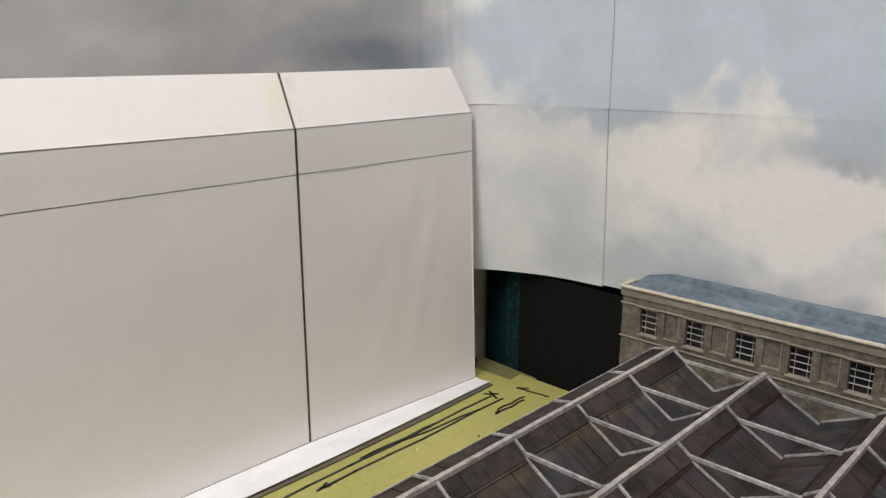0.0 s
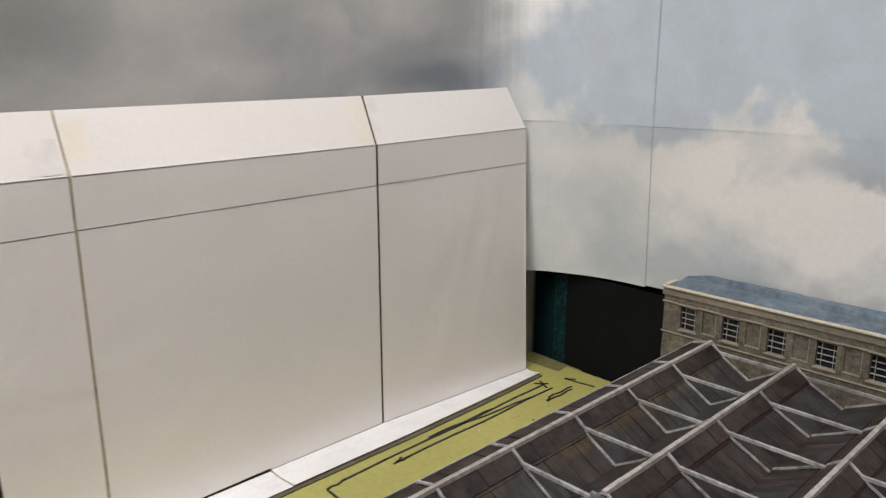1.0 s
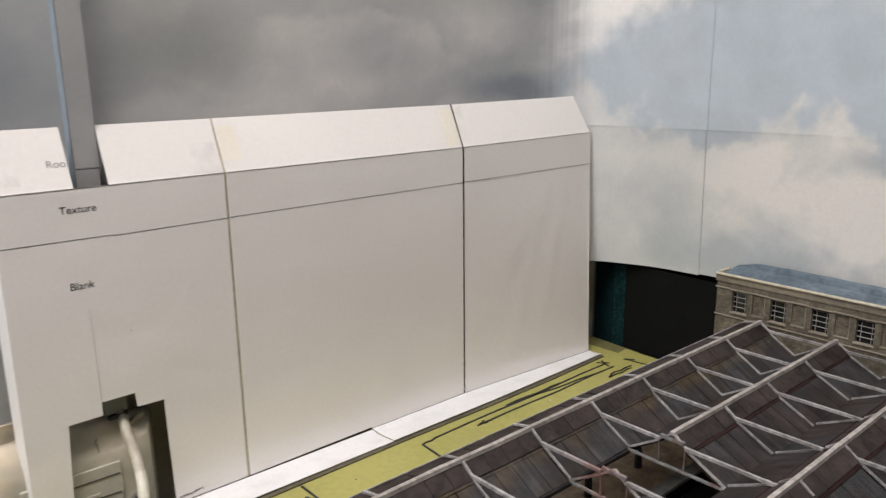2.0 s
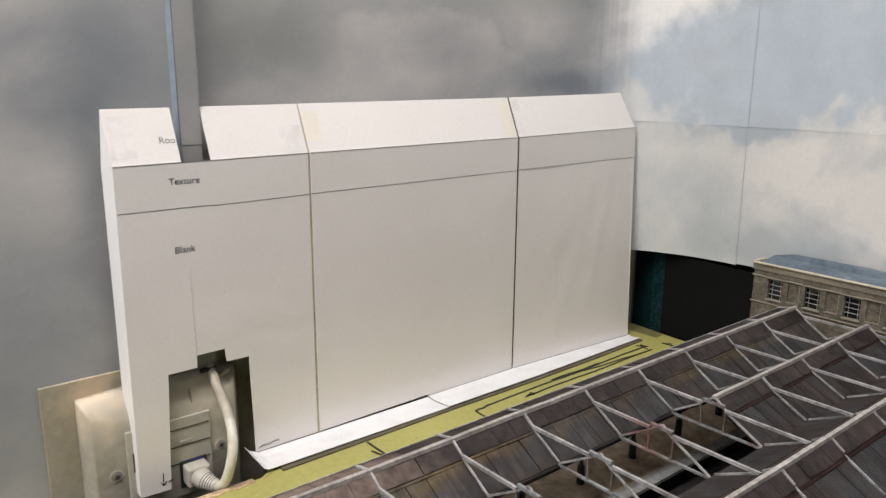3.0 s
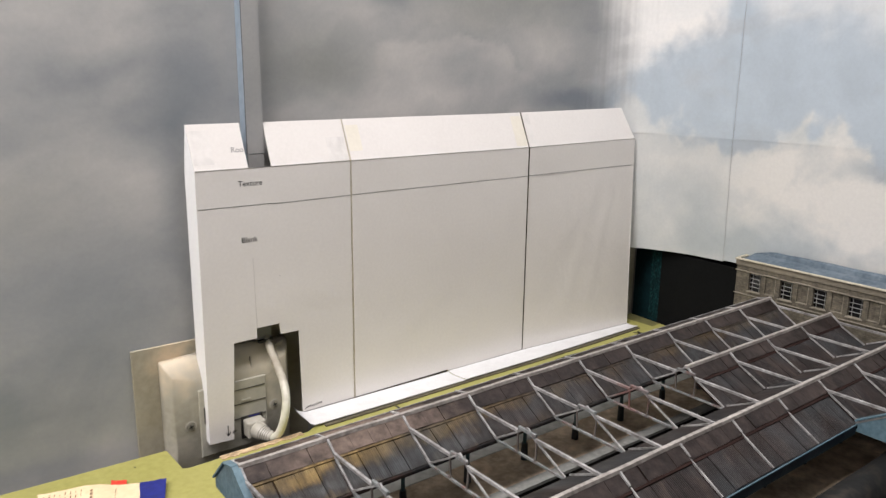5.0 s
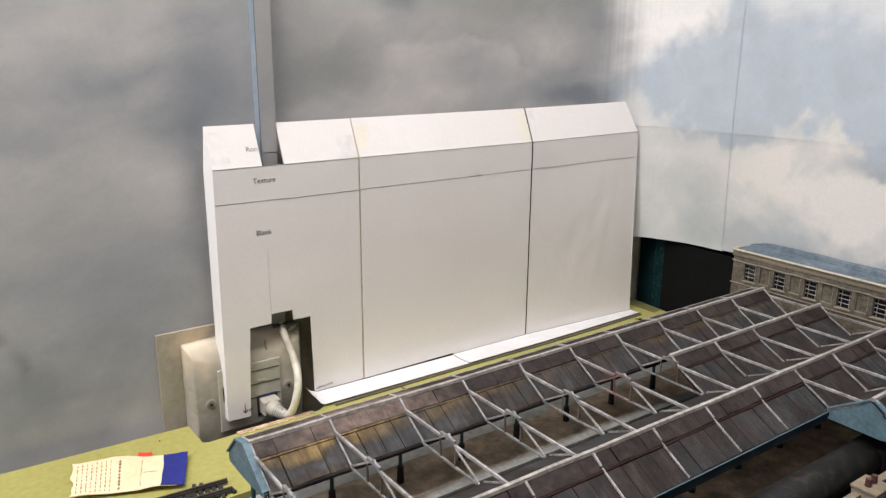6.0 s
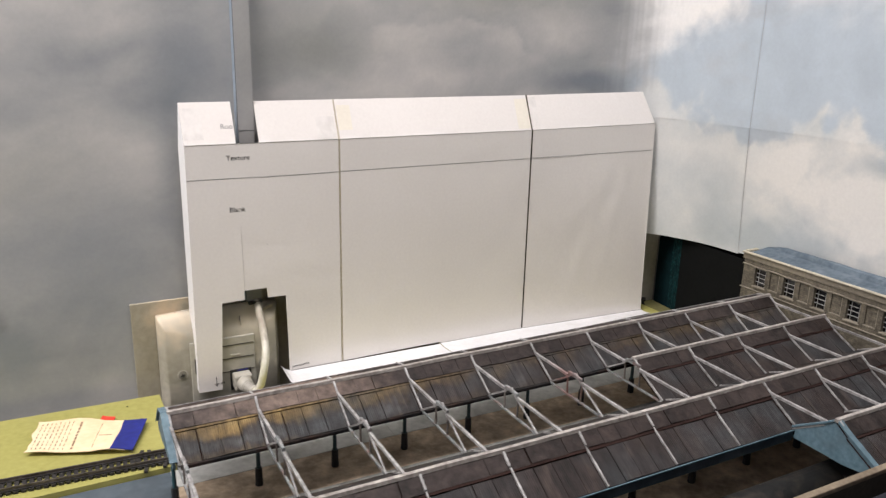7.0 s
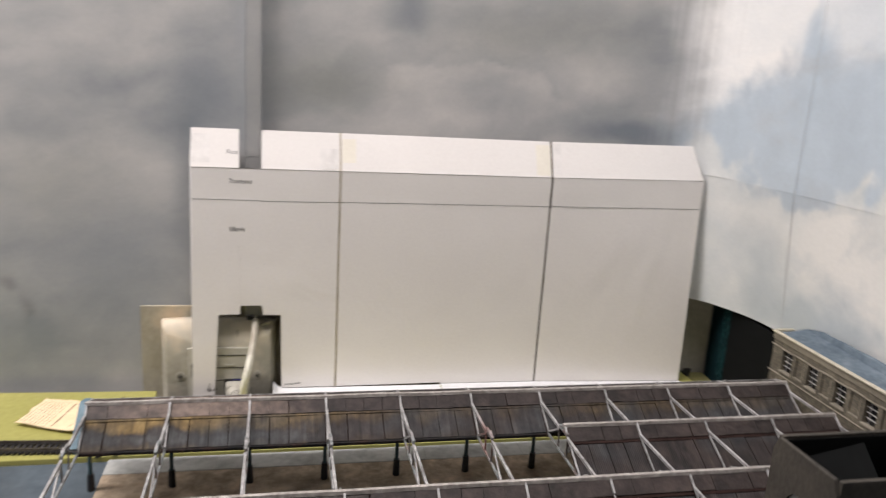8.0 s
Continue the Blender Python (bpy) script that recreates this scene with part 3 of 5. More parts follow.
    # pale blue, with white above it and a heap of cumulus with a crisp upper edge below
    base = lerp(np.array(BLUE_TONE), (0.64, 0.665, 0.685), ramp01(soft + 1.1 * (u - 0.53), 0.40, 0.62))
    base = base * (1 + 0.08 * ragged + 0.05 * (cloud_noise(wu * 90, wz * 60, 161, 5) - 0.5))[..., None]
    under = np.interp(u, (0.36, 0.394, 0.42, 0.437, 0.455, 0.468, 0.478, 0.490, 0.505, 0.53, 0.545, 0.56, 0.585, 0.60, 0.65), (0.212, 0.221, 0.236, 0.243, 0.262, 0.270, 0.292, 0.276, 0.258, 0.264, 0.252, 0.262, 0.236, 0.244, 0.262))
    veil = ramp01(z - under + 0.045 * ragged, -0.011, 0.022) * (0.92 - 0.35 * ramp01(u, 0.47, 0.51)) * (0.72 + 0.9 * np.clip(soft - 0.25, 0, 0.4))
    base = lerp(base, (0.875, 0.868, 0.855), np.clip(veil, 0, 1))
    crest = np.interp(u, (0.36, 0.40, 0.42, 0.445, 0.47, 0.485, 0.51, 0.525, 0.536, 0.543, 0.552, 0.564, 0.573, 0.583, 0.592, 0.602, 0.66, 0.9), (0.199, 0.196, 0.189, 0.178, 0.168, 0.163, 0.176, 0.183, 0.196, 0.186, 0.187, 0.193, 0.180, 0.173, 0.163, 0.152, 0.150, 0.16))
    heap = (crest + 0.046 * ragged + 0.014 * (fine - 0.5) - z) / 0.012
    calm = ramp01(u, 0.46, 0.53)
    body = 0.56 + (0.75 + 0.85 * calm) * ragged + 0.5 * (soft - 0.5) + blobs(wu, wz, (
        (0.55, 0.155, 0.05, 0.025, 0.42), (0.605, 0.115, 0.05, 0.04, 0.42), (0.42, 0.16, 0.04, 0.022, 0.30), (0.50, 0.14, 0.03, 0.02, 0.28),
        (0.525, 0.088, 0.04, 0.014, -0.50), (0.462, 0.105, 0.018, 0.030, -0.22), (0.574, 0.156, 0.012, 0.008, -0.6), (0.50, 0.085, 0.05, 0.012, -0.3), (0.61, 0.083, 0.007, 0.004, -0.5), (0.43, 0.088, 0.02, 0.014, 0.15)))
    white = lerp(np.array((0.655, 0.682, 0.69)), WHITE_TONE, np.clip(body, 0, 1))
    right = base + (white - base) * (ramp01(heap, -0.45, 0.75) * (0.82 + 0.18 * ramp01(u, 0.47, 0.52)))[..., None]
    # the two are brushed into one another, with upright streaks
    streak = cloud_noise(u * 300, z * 4, 141, 4) - 0.5
    k = ramp01(u + 0.03 * (fine - 0.5) + 0.05 * (soft - 0.5) + 0.030 * streak - 0.08 * (z - 0.24), 0.338, 0.410)
    c = left + (right - left) * k[..., None]
    # small worn spots on the long wall
    c *= 1 - 0.2 * np.clip(blobs(wu, wz, ((-0.124, 0.083, 0.004, 0.006, 0.8), (-0.117, 0.061, 0.004, 0.012, 0.9))) * ramp01(fine, 0.4, 0.6), 0, 1)[..., None]
    return np.clip(np.clip(c, 0.01, 1) ** 2.2 * SKY_K, 0, 0.9)


def sky_material():
    m = bpy.data.materials.new("printed_sky")
    m.use_nodes = True
    n, l = m.node_tree.nodes, m.node_tree.links
    a = n.new("ShaderNodeAttribute")
    a.attribute_name = "print"
    g = n.new("ShaderNodeNewGeometry")
    t = n.new("ShaderNodeTexNoise")
    t.inputs["Scale"].default_value, t.inputs["Detail"].default_value = 420, 3
    l.new(g.outputs["Position"], t.inputs["Vector"])
    r = n.new("ShaderNodeMapRange")
    r.inputs["To Min"].default_value, r.inputs["To Max"].default_value = 0.94, 1.06
    l.new(t.outputs["Fac"], r.inputs["Value"])
    mul = n.new("ShaderNodeVectorMath")
    mul.operation = "SCALE"
    l.new(a.outputs["Color"], mul.inputs[0])
    l.new(r.outputs[0], mul.inputs["Scale"])
    b = n["Principled BSDF"]
    b.inputs["Roughness"].default_value = 0.5
    l.new(mul.outputs[0], b.inputs["Base Color"])
    bp = n.new("ShaderNodeBump")
    bp.inputs["Strength"].default_value, bp.inputs["Distance"].default_value = 0.05, 0.0005
    l.new(t.outputs["Fac"], bp.inputs["Height"])
    l.new(bp.outputs[0], b.inputs["Normal"])
    return m


SKY = sky_material()


def sky_sheet(us, zs, off, curl=0.0):
    """One hung sheet of the print; off: how far it lies behind the first."""
    u, z = np.meshgrid(us, zs, indexing="ij")
    x, y = plan(u, z)
    dx, dy = np.gradient(x, axis=0), np.gradient(y, axis=0)
    size = np.hypot(dx, dy)
    nx, ny = dy / size, -dx / size
    if off == 0.0004:
        off = 0.0004 - 0.0002 * ramp01(u, 0.52, 0.585) + 0.00003
    away = off + curl * np.exp(-((z - zs[0]) / 0.004)) * np.sin(u * 60)
    x, y = x - nx * away, y - ny * away
    nu, nz = u.shape
    back = 0.0006
    front = np.stack([x, y, z], -1).reshape(-1, 3)
    rear = np.stack([x - nx * back, y - ny * back, z], -1).reshape(-1, 3)
    idx = np.arange(nu * nz).reshape(nu, nz)
    quads = np.stack([idx[:-1, :-1], idx[1:, :-1], idx[1:, 1:], idx[:-1, 1:]], -1).reshape(-1, 4)
    faces = np.concatenate([quads, quads[:, ::-1] + nu * nz])
    me = bpy.data.meshes.new("backdrop")
    me.from_pydata(np.concatenate([front, rear]).tolist(), [], faces.tolist())
    col = sky_paint(u, z).reshape(-1, 3)
    col = np.concatenate([np.concatenate([col, np.full_like(col, 0.5)]), np.ones((2 * nu * nz, 1))], 1)
    me.attributes.new("print", "FLOAT_COLOR", "POINT").data.foreach_set("color", col.astype(np.float32).ravel())
    me.materials.append(SKY)
    for p in me.polygons:
        p.use_smooth = True
    return new("backdrop", me)


def steps(*stops):
    """Runs of even steps: (from, step), ..., to."""
    out = []
    for (a, d), b in zip(stops[:-1], [s[0] if isinstance(s, tuple) else s for s in stops[1:]]):
        out += list(np.linspace(a, b, max(2, int(round((b - a) / d)) + 1))[:-1])
    return np.array(out + [stops[-1]])


tagged(sky_sheet(steps((-1.25, 0.03), (-0.17, 0.0022), 0.366), steps((-0.05, 0.006), (0.05, 0.0022), (0.34, 0.02), 0.8), 0.0),
       "heavy grey clouds printed on the long backdrop wall", "backdrop", "", "backdrop")
tagged(sky_sheet(steps((0.3655, 0.0014), SEAM_U), steps((SEAM_Z, 0.0014), (0.34, 0.02), 0.8), 0.0, 0.0003),
       "pale sky print curving round the corner", "backdrop", "", "backdrop")
tagged(sky_sheet(steps((0.3655, 0.0014), SEAM_U - 0.0003), steps((LOW_Z + 0.0005, 0.0014), SEAM_Z + 0.002), 0.0002),
       "lower white cloud print with a free bottom edge", "backdrop", "", "backdrop")
tagged(sky_sheet(steps((SEAM_U + 0.0002, 0.0014), (0.66, 0.01), 1.2), steps((SEAM_Z, 0.0014), (0.34, 0.02), 0.8), 0.0002),
       "upper blue sky print on the side wall", "backdrop", "", "backdrop")
tagged(sky_sheet(steps((SEAM_U - 0.0001, 0.0014), (0.66, 0.01), 1.2), steps((LOW_Z + 0.0015, 0.0014), SEAM_Z + 0.001), 0.0004),
       "white cumulus print on the side wall", "backdrop", "", "backdrop")

# walls behind the free edge of the print
whole("wall_black_panel", solid(B(), [(0.4223, -0.0125, -0.02), (0.4187, -0.13, -0.02), (0.4197, -0.13, -0.02), (0.4233, -0.0125, -0.02)], (0, 0, 0.0855)), BLACK_WALL, "matt black side wall under the print", "wall", "structure")
# backing added so that the gap under the print looks dark
whole("added_black_backing", box(B(), 0.4325, 0.4345, -0.17, 0.02, -0.02, 0.085), BLACK_WALL, "matt black backing added behind the print", "wall", "structure")
def teal_wall(k0, k1, bumpy, mat, label):
    """A stretch of the teal wall, between two shares of its run."""
    bm = B()
    rows = []
    for a in range(13):
        k = k0 + (k1 - k0) * a / 12
        rows.append([bm.verts.new((0.4256 - 0.0033 * k - bumpy * abs(noise.noise(Vector((k * 31, b * 0.9, 2)))), 0.0189 - 0.0314 * k, -0.02 + 0.0845 * b / 40)) for b in range(41)])
    for p, q in zip(rows, rows[1:]):
        for b in range(40):
            bm.faces.new((p[b], q[b], q[b + 1], p[b + 1]))
    shell = bmesh.ops.extrude_face_region(bm, geom=bm.faces[:])
    bmesh.ops.translate(bm, vec=(0.006, 0, 0), verts=[v for v in shell["geom"] if isinstance(v, bmesh.types.BMVert)])
    whole("wall_teal", bm, mat, label, "wall", "structure")


teal_wall(0.0, 0.64, 0.0002, TEAL_WALL, "dark teal painted strip of wall")
teal_wall(0.64, 1.0, 0.0016, TEAL_ROUGH, "rough speckled teal strip of wall")
whole("wall_corner_post", box(B(), 0.3665, 0.4252, 0.0205, 0.04, -0.02, 0.0645), BEIGE_WALL, "bare beige wall in the corner", "wall", "structure")
blob = B()
bmesh.ops.create_icosphere(blob, subdivisions=2, radius=0.0046, matrix=Matrix.Translation((0.4045, 0.013, -0.0010)) @ Matrix.Diagonal((0.9, 0.8, 0.9, 1)))
for v in blob.verts:
    v.co += 0.0026 * noise.noise_vector(v.co * 420)
whole("filler_lump", blob, SLEEPER, "dark lump of filler in the corner on the board", "filler")

# square trunking down the wall, its front painted over with the sky
trunk = thing("cable_trunking", "square plastic cable trunking painted over with the sky", "cable trunking")
KX0, KX1, KY, KZ = 0.0366, 0.0466, 0.0095, 0.0553
part("channel", box(B(), KX0, KX1, KY + 0.0005, 0.0197, KZ, 0.72, 0.0003), STRIP_METAL, trunk, "pale blue-grey plastic channel")


def trunk_cover(z0, z1, lift, tone):
    """A length of the snap-on cover, with the cloud print carried over its front."""
    bm = B()
    rows = [[bm.verts.new((x, y, z)) for x, y in ((KX0 - 0.0002, KY + 0.0008), (KX0 - 0.0001, KY - lift), (KX0 + 0.003, KY - lift - 0.0001), (KX1 - 0.003, KY - lift - 0.0001), (KX1 + 0.0001, KY - lift), (KX1 + 0.0002, KY + 0.0008))] for z in np.linspace(z0, z1, max(3, int((z1 - z0) / 0.004)))]
    for p, q in zip(rows, rows[1:]):
        for k in range(5):
            bm.faces.new((p[k], p[k + 1], q[k + 1], q[k]))
        bm.faces.new((p[5], p[0], q[0], q[5]))
    bm.faces.new(rows[0])
    bm.faces.new(rows[-1][::-1])
    ob = part("cover", bm, SKY, trunk, "cover painted in grey cloud")
    co = np.array([v.co[:] for v in ob.data.vertices])
    col = np.concatenate([sky_paint(co[:, 0], co[:, 2]) * tone, np.ones((len(co), 1))], 1)
    ob.data.attributes.new("print", "FLOAT_COLOR", "POINT").data.foreach_set("color", col.astype(np.float32).ravel())


trunk_cover(KZ, 0.1738, 0.0001, 0.78)
trunk_cover(0.1741, 0.72, 0.0003, 0.86)
part("cover_edge", box(B(), KX0 - 0.00045, KX0 - 0.0002, KY + 0.0001, KY + 0.0009, 0.1741, 0.72), STRIP_EDGE, trunk, "dark gap along the cover")

# ---- baseboard and ground ----
outline = [(-0.75, -0.0905), (0.412, -0.0905), (0.412, -0.0225), (0.4005, -0.024), (0.399, 0.0185), (0.082, 0.0185), (0.080, -0.006), (0.0535, -0.0245), (0.020, -0.0232), (-0.0225, -0.0245), (-0.0262, -0.0225), (-0.0268, 0.0035), (-0.135, 0.0075), (-0.75, 0.0075)]
board = whole("baseboard", solid(B(), [(x, y, 0.0) for x, y in outline], (0, 0, -0.012)), GREEN_PAINT, "green painted layout baseboard with a cut-out notch", "baseboard", "structure")
chip = B()
rim = [(-0.004 + 0.0019 * k, -0.0268 - 0.0026 * noise.noise(Vector((k * 0.9, 3.1, 0))) - 0.0020 * noise.noise(Vector((k * 0.37, 7.1, 0)))) for k in range(29)]
solid(chip, [(x, y, 0.0004) for x, y in rim] + [(rim[-1][0], -0.0226, 0.0004), (rim[0][0], -0.0222, 0.0004)], (0, 0, -0.010))
part("bare_edge", chip, BARE_WOOD, board, "bare splintered wood along the cut edge")
far = B()
solid(far, [(0.390, 0.0185, -0.003), (0.4225, 0.0185, -0.003), (0.4195, -0.03, -0.003), (0.390, -0.03, -0.003)], (0, 0, -0.008))
whole("board_behind", far, SHADED_GREEN, "green board a step lower in the corner, colour darkened for shade", "baseboard", "structure")
whole("ground", box(B(), -1.2, 0.43, -1.3, -0.0912, -0.95, -0.003), PIT, "blue-grey painted ground beside the platform", "ground", "structure")

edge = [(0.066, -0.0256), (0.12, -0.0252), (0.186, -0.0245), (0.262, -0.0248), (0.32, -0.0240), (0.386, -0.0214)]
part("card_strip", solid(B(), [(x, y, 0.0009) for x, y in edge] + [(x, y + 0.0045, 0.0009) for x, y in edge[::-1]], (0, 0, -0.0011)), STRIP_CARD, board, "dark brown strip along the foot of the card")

# pencilled lines on the board
for nm, rows in (("marker_lines", (
        ((0.3745, -0.0308), (0.2097, -0.0333)),
        ((0.3757, -0.0381), (0.2391, -0.0390)),
        ((0.3553, -0.0377), (0.2718, -0.0307)),
        ((0.3248, -0.0313), (0.2740, -0.0307)),
        ((0.3723, -0.0255), (0.3788, -0.0321)),
        ((0.3782, -0.0254), (0.3732, -0.0355)),
        ((0.3830, -0.0484), (0.3576, -0.0483)),
        ((0.3576, -0.0483), (0.3640, -0.0453)),
        ((0.3640, -0.0453), (0.3864, -0.0458)),
        ((0.3935, -0.0345), (0.3967, -0.0562)),
        ((0.3935, -0.0345), (0.3977, -0.0407)),
        ((0.2391, -0.0390), (0.2484, -0.0393)),
        ((0.2391, -0.0390), (0.2447, -0.0368)),
        ((0.2097, -0.0333), (0.1963, -0.0348)), ((0.1963, -0.0348), (0.1942, -0.0580)), ((0.1194, -0.0263), (0.1195, -0.0519)), ((0.1155, -0.0369), (0.1195, -0.0519)))),):
    bm = B()
    for (ax, ay), (bx, by) in rows:
        pts = [Vector((ax + (bx - ax) * k / 6, ay + (by - ay) * k / 6 + (0.0006 * math.sin(k * 1.7) if 0 < k < 6 else 0), 0.0003)) for k in range(7)]
        for p, q in zip(pts, pts[1:]):
            bar(bm, p, q + (q - p) * 0.1, 0.0013, 0.0003)
    part(nm, bm, INK, board, "black marker scribbles on the green board")

# ---- card mock-up building ----
card = thing("card_building", "white card mock-up of a tall building front standing on the board", "card model")
T = 0.0008


def front_panel(name, pts):
    return part(name, solid(B(), [(x, 0.0, z) for x, z in pts], (0, T, 0)), WHITE_CARD, card)


FOLD, EAVE = 0.167, 0.1928
front_panel("front_panel", [(-0.0012, -0.0028), (0.0143, -0.0035), (0.0176, 0.0598), (0.0327, 0.060), (0.0329, 0.0666), (0.0482, 0.0668), (0.0489, 0.0595), (0.0616, 0.0593), (0.0626, 0.001), (0.1019, 0.001), (0.1018, FOLD), (0.0, FOLD)])
front_panel("front_panel", [(0.1036, 0.0016), (0.1846, 0.0024), (0.1852, 0.0008), (0.2612, 0.0008), (0.2611, FOLD), (0.1033, FOLD)])
# the last panel swings out towards its lower corner
bm = B()
NA, NB = 32, 28


def bulge(a, b):
    """How far the loose paper of the last panel stands off, at shares of its width and height."""
    k = noise.noise(Vector((a * 3.1, b * 4.2, 3.0))) + 0.5 * noise.noise(Vector((a * 7.0 + b * 5.0, b * 6.0 - a * 2.0, 8.0)))
    fold = sum(math.exp(-(((a - a0 - lean * (b - 0.5)) / 0.035) ** 2)) * math.exp(-(((b - 0.55) / 0.4) ** 2)) for a0, lean in ((0.50, 0.42), (0.68, 0.30)))
    return (0.00045 * k + 0.00035 * fold) * min(1.0, 6 * a, 6 * (1 - a), 8 * b, 8 * (1 - b))


grid = [[bm.verts.new((0.2626 + (0.3857 + 0.0023 * b / NB - 0.2626) * a / NA, -0.007 * (a / NA) * (1 - b / NB) ** 1.3 - bulge(a / NA, b / NB) + d, 0.0006 + (FOLD - 0.0006) * b / NB + 0.001 * (a / NA) * (b / NB))) for b in range(NB + 1)] for d in (0, T) for a in range(NA + 1)]
for base_k in (0, NA + 1):
    for a in range(NA):
        for b in range(NB):
            bm.faces.new((grid[base_k + a][b], grid[base_k + a + 1][b], grid[base_k + a + 1][b + 1], grid[base_k + a][b + 1]))
for f in bm.faces:
    f.smooth = True
part("front_panel", bm, WHITE_CARD, card)


def roof_panel(x0, x1, t0, t1, back=0.0108, rise=0.0):
    slope = [(x0, 0.0002, FOLD), (x1, 0.0002, FOLD), (t1, back, EAVE + rise), (t0, back, EAVE)]
    return part("roof_panel", solid(B(), slope, (0, 0.0008, -0.0003)), WHITE_CARD, card)


roof_panel(0.0, 0.0323, -0.0004, 0.0320)
roof_panel(0.0473, 0.1018, 0.0472, 0.1016)
roof_panel(0.1033, 0.2610, 0.1030, 0.2609, 0.0115)
roof_panel(0.2625, 0.3882, 0.2625, 0.3808, 0.0115, 0.0010)
flap = B()
solid(flap, [(-0.0012, 0.0004, -0.0028), (0.0, 0.0004, FOLD), (-0.0019, 0.0118, FOLD - 0.002), (-0.0023, 0.0118, -0.0005)], (0.0007, 0, 0))
solid(flap, [(0.0, 0.0006, FOLD), (-0.0004, 0.0108, EAVE), (-0.0019, 0.0118, FOLD - 0.002)], (0.0007, 0, 0))
part("side_flap", flap, LIT_CARD, card)
flap = B()
solid(flap, [(0.3857, -0.0068, 0.001), (0.388, 0.0004, FOLD), (0.3895, 0.012, FOLD), (0.3885, 0.010, 0.001)], (-0.0007, 0, 0))
part("side_flap", flap, WHITE_CARD, card)


def flange(rows, tip=None):
    """A strip of card from the foot of the front, slightly dished; rows: (x, inner y, inner z, outer y, outer z)."""
    bm = B()
    lines = []
    for dz in (0.0, -0.0004):
        for x, y0, z0, y1, z1 in rows:
            lines.append([bm.verts.new((x, y0 + (y1 - y0) * k / 4, z0 + (z1 - z0) * k / 4 - (0.0, 0.0008, 0.0008, 0.0005, 0.0)[k] + dz)) for k in range(5)])
    n = len(rows)
    for a in range(n - 1):
        for k in range(4):
            bm.faces.new((lines[a][k], lines[a + 1][k], lines[a + 1][k + 1], lines[a][k + 1]))
            bm.faces.new((lines[n + a][k + 1], lines[n + a + 1][k + 1], lines[n + a + 1][k], lines[n + a][k]))
        for k in (0, 4):
            bm.faces.new((lines[a][k], lines[a + 1][k], lines[n + a + 1][k], lines[n + a][k]))
    for a in (0, n - 1):
        for k in range(4):
            bm.faces.new((lines[a][k], lines[a][k + 1], lines[n + a][k + 1], lines[n + a][k]))
    if tip:
        solid(bm, tip, (0.0004, 0, -0.0003))
    return part("bottom_flange", bm, FLANGE_CARD, card)


flange([(0.0588, 0.0030, 0.0026, -0.0226, 0.0024), (0.0640, -0.0006, 0.0014, -0.0226, 0.0023), (0.12, -0.0006, 0.0012, -0.0226, 0.0021), (0.1845, -0.0006, 0.0010, -0.0222, 0.0018)],
       [(0.0592, 0.003, 0.0026), (0.0588, -0.0226, 0.0024), (0.0566, -0.0222, 0.0034), (0.0566, 0.003, 0.0056)])
flange([(0.1850, -0.0004, 0.0015, -0.0224, 0.0024), (0.2620, -0.0004, 0.0013, -0.0222, 0.0022), (0.32, -0.0036, 0.0012, -0.0208, 0.0021), (0.3866, -0.0072, 0.0012, -0.0188, 0.0020)])
# dark strip behind the slit and lines in the creases, standing in for shade
part("slit_shade", box(B(), 0.0650, 0.1846, 0.0012, 0.0018, 0.0002, 0.0060), DARK_EDGE, card)
for p, q in (((0.1850, -0.0002, 0.0015), (0.2618, -0.0002, 0.0014)), ((0.2628, -0.0003, 0.0013), (0.3857, -0.0071, 0.0013)), ((0.0630, -0.0002, 0.0016), (0.1019, -0.0002, 0.0015))):
    crease = bar(B(), p, q, 0.0003, 0.0003)
    part("foot_crease", crease, INK_FAINT, card, "dark crease along the foot of the card")
# raw edges of the card at the two joints
for x, w, edge in ((0.1025, 0.0012, CARD_EDGE), (0.26185, 0.0010, DARK_EDGE)):
    part("joint_edge", box(B(), x - w, x + w, 0.0006, 0.0013, 0.001, FOLD), edge, card, "raw brown edge of the card")
    part("joint_edge", solid(B(), [(x - w, 0.0008, FOLD), (x + w, 0.0008, FOLD), (x + w, 0.0118, EAVE), (x - w, 0.0118, EAVE)], (0, 0.0006, -0.0003)), edge, card, "raw brown edge of the card")
ink = B()
for x0, x1, z0, z1 in ((0.0003, 0.047, 0.1447, 0.1444), (0.047, 0.1021, 0.1440, 0.1443), (0.1029, 0.2613, 0.1445, 0.1447), (0.2623, 0.3875, 0.1449, 0.1452)):
    bar(ink, (x0, -0.00006, z0), (x1, -0.00006 - (0.00055 if x1 > 0.27 else 0), z1), 0.00014, 0.00016)
part("printed_line", ink, INK, card, "thin printed line")
ink = B()
for x0, x1 in ((0.0003, 0.0473), (0.0473, 0.1021), (0.1029, 0.2613), (0.2623, 0.3876)):
    bar(ink, (x0, -0.0001, FOLD), (x1, -0.0001, FOLD + (0.001 if x0 > 0.26 else 0)), 0.0002, 0.00016)
part("fold_line", ink, INK_FAINT, card, "grey crease of the fold")
ink = B()
bar(ink, (0.0330, -0.0001, 0.067), (0.0325, -0.0001, 0.112), 0.00015, 0.0001)
bar(ink, (0.0495, -0.0001, 0.0985), (0.0498, -0.0001, 0.0975), 0.0004, 0.0003)
part("pencil_line", ink, PENCIL, card, "faint pencil line")


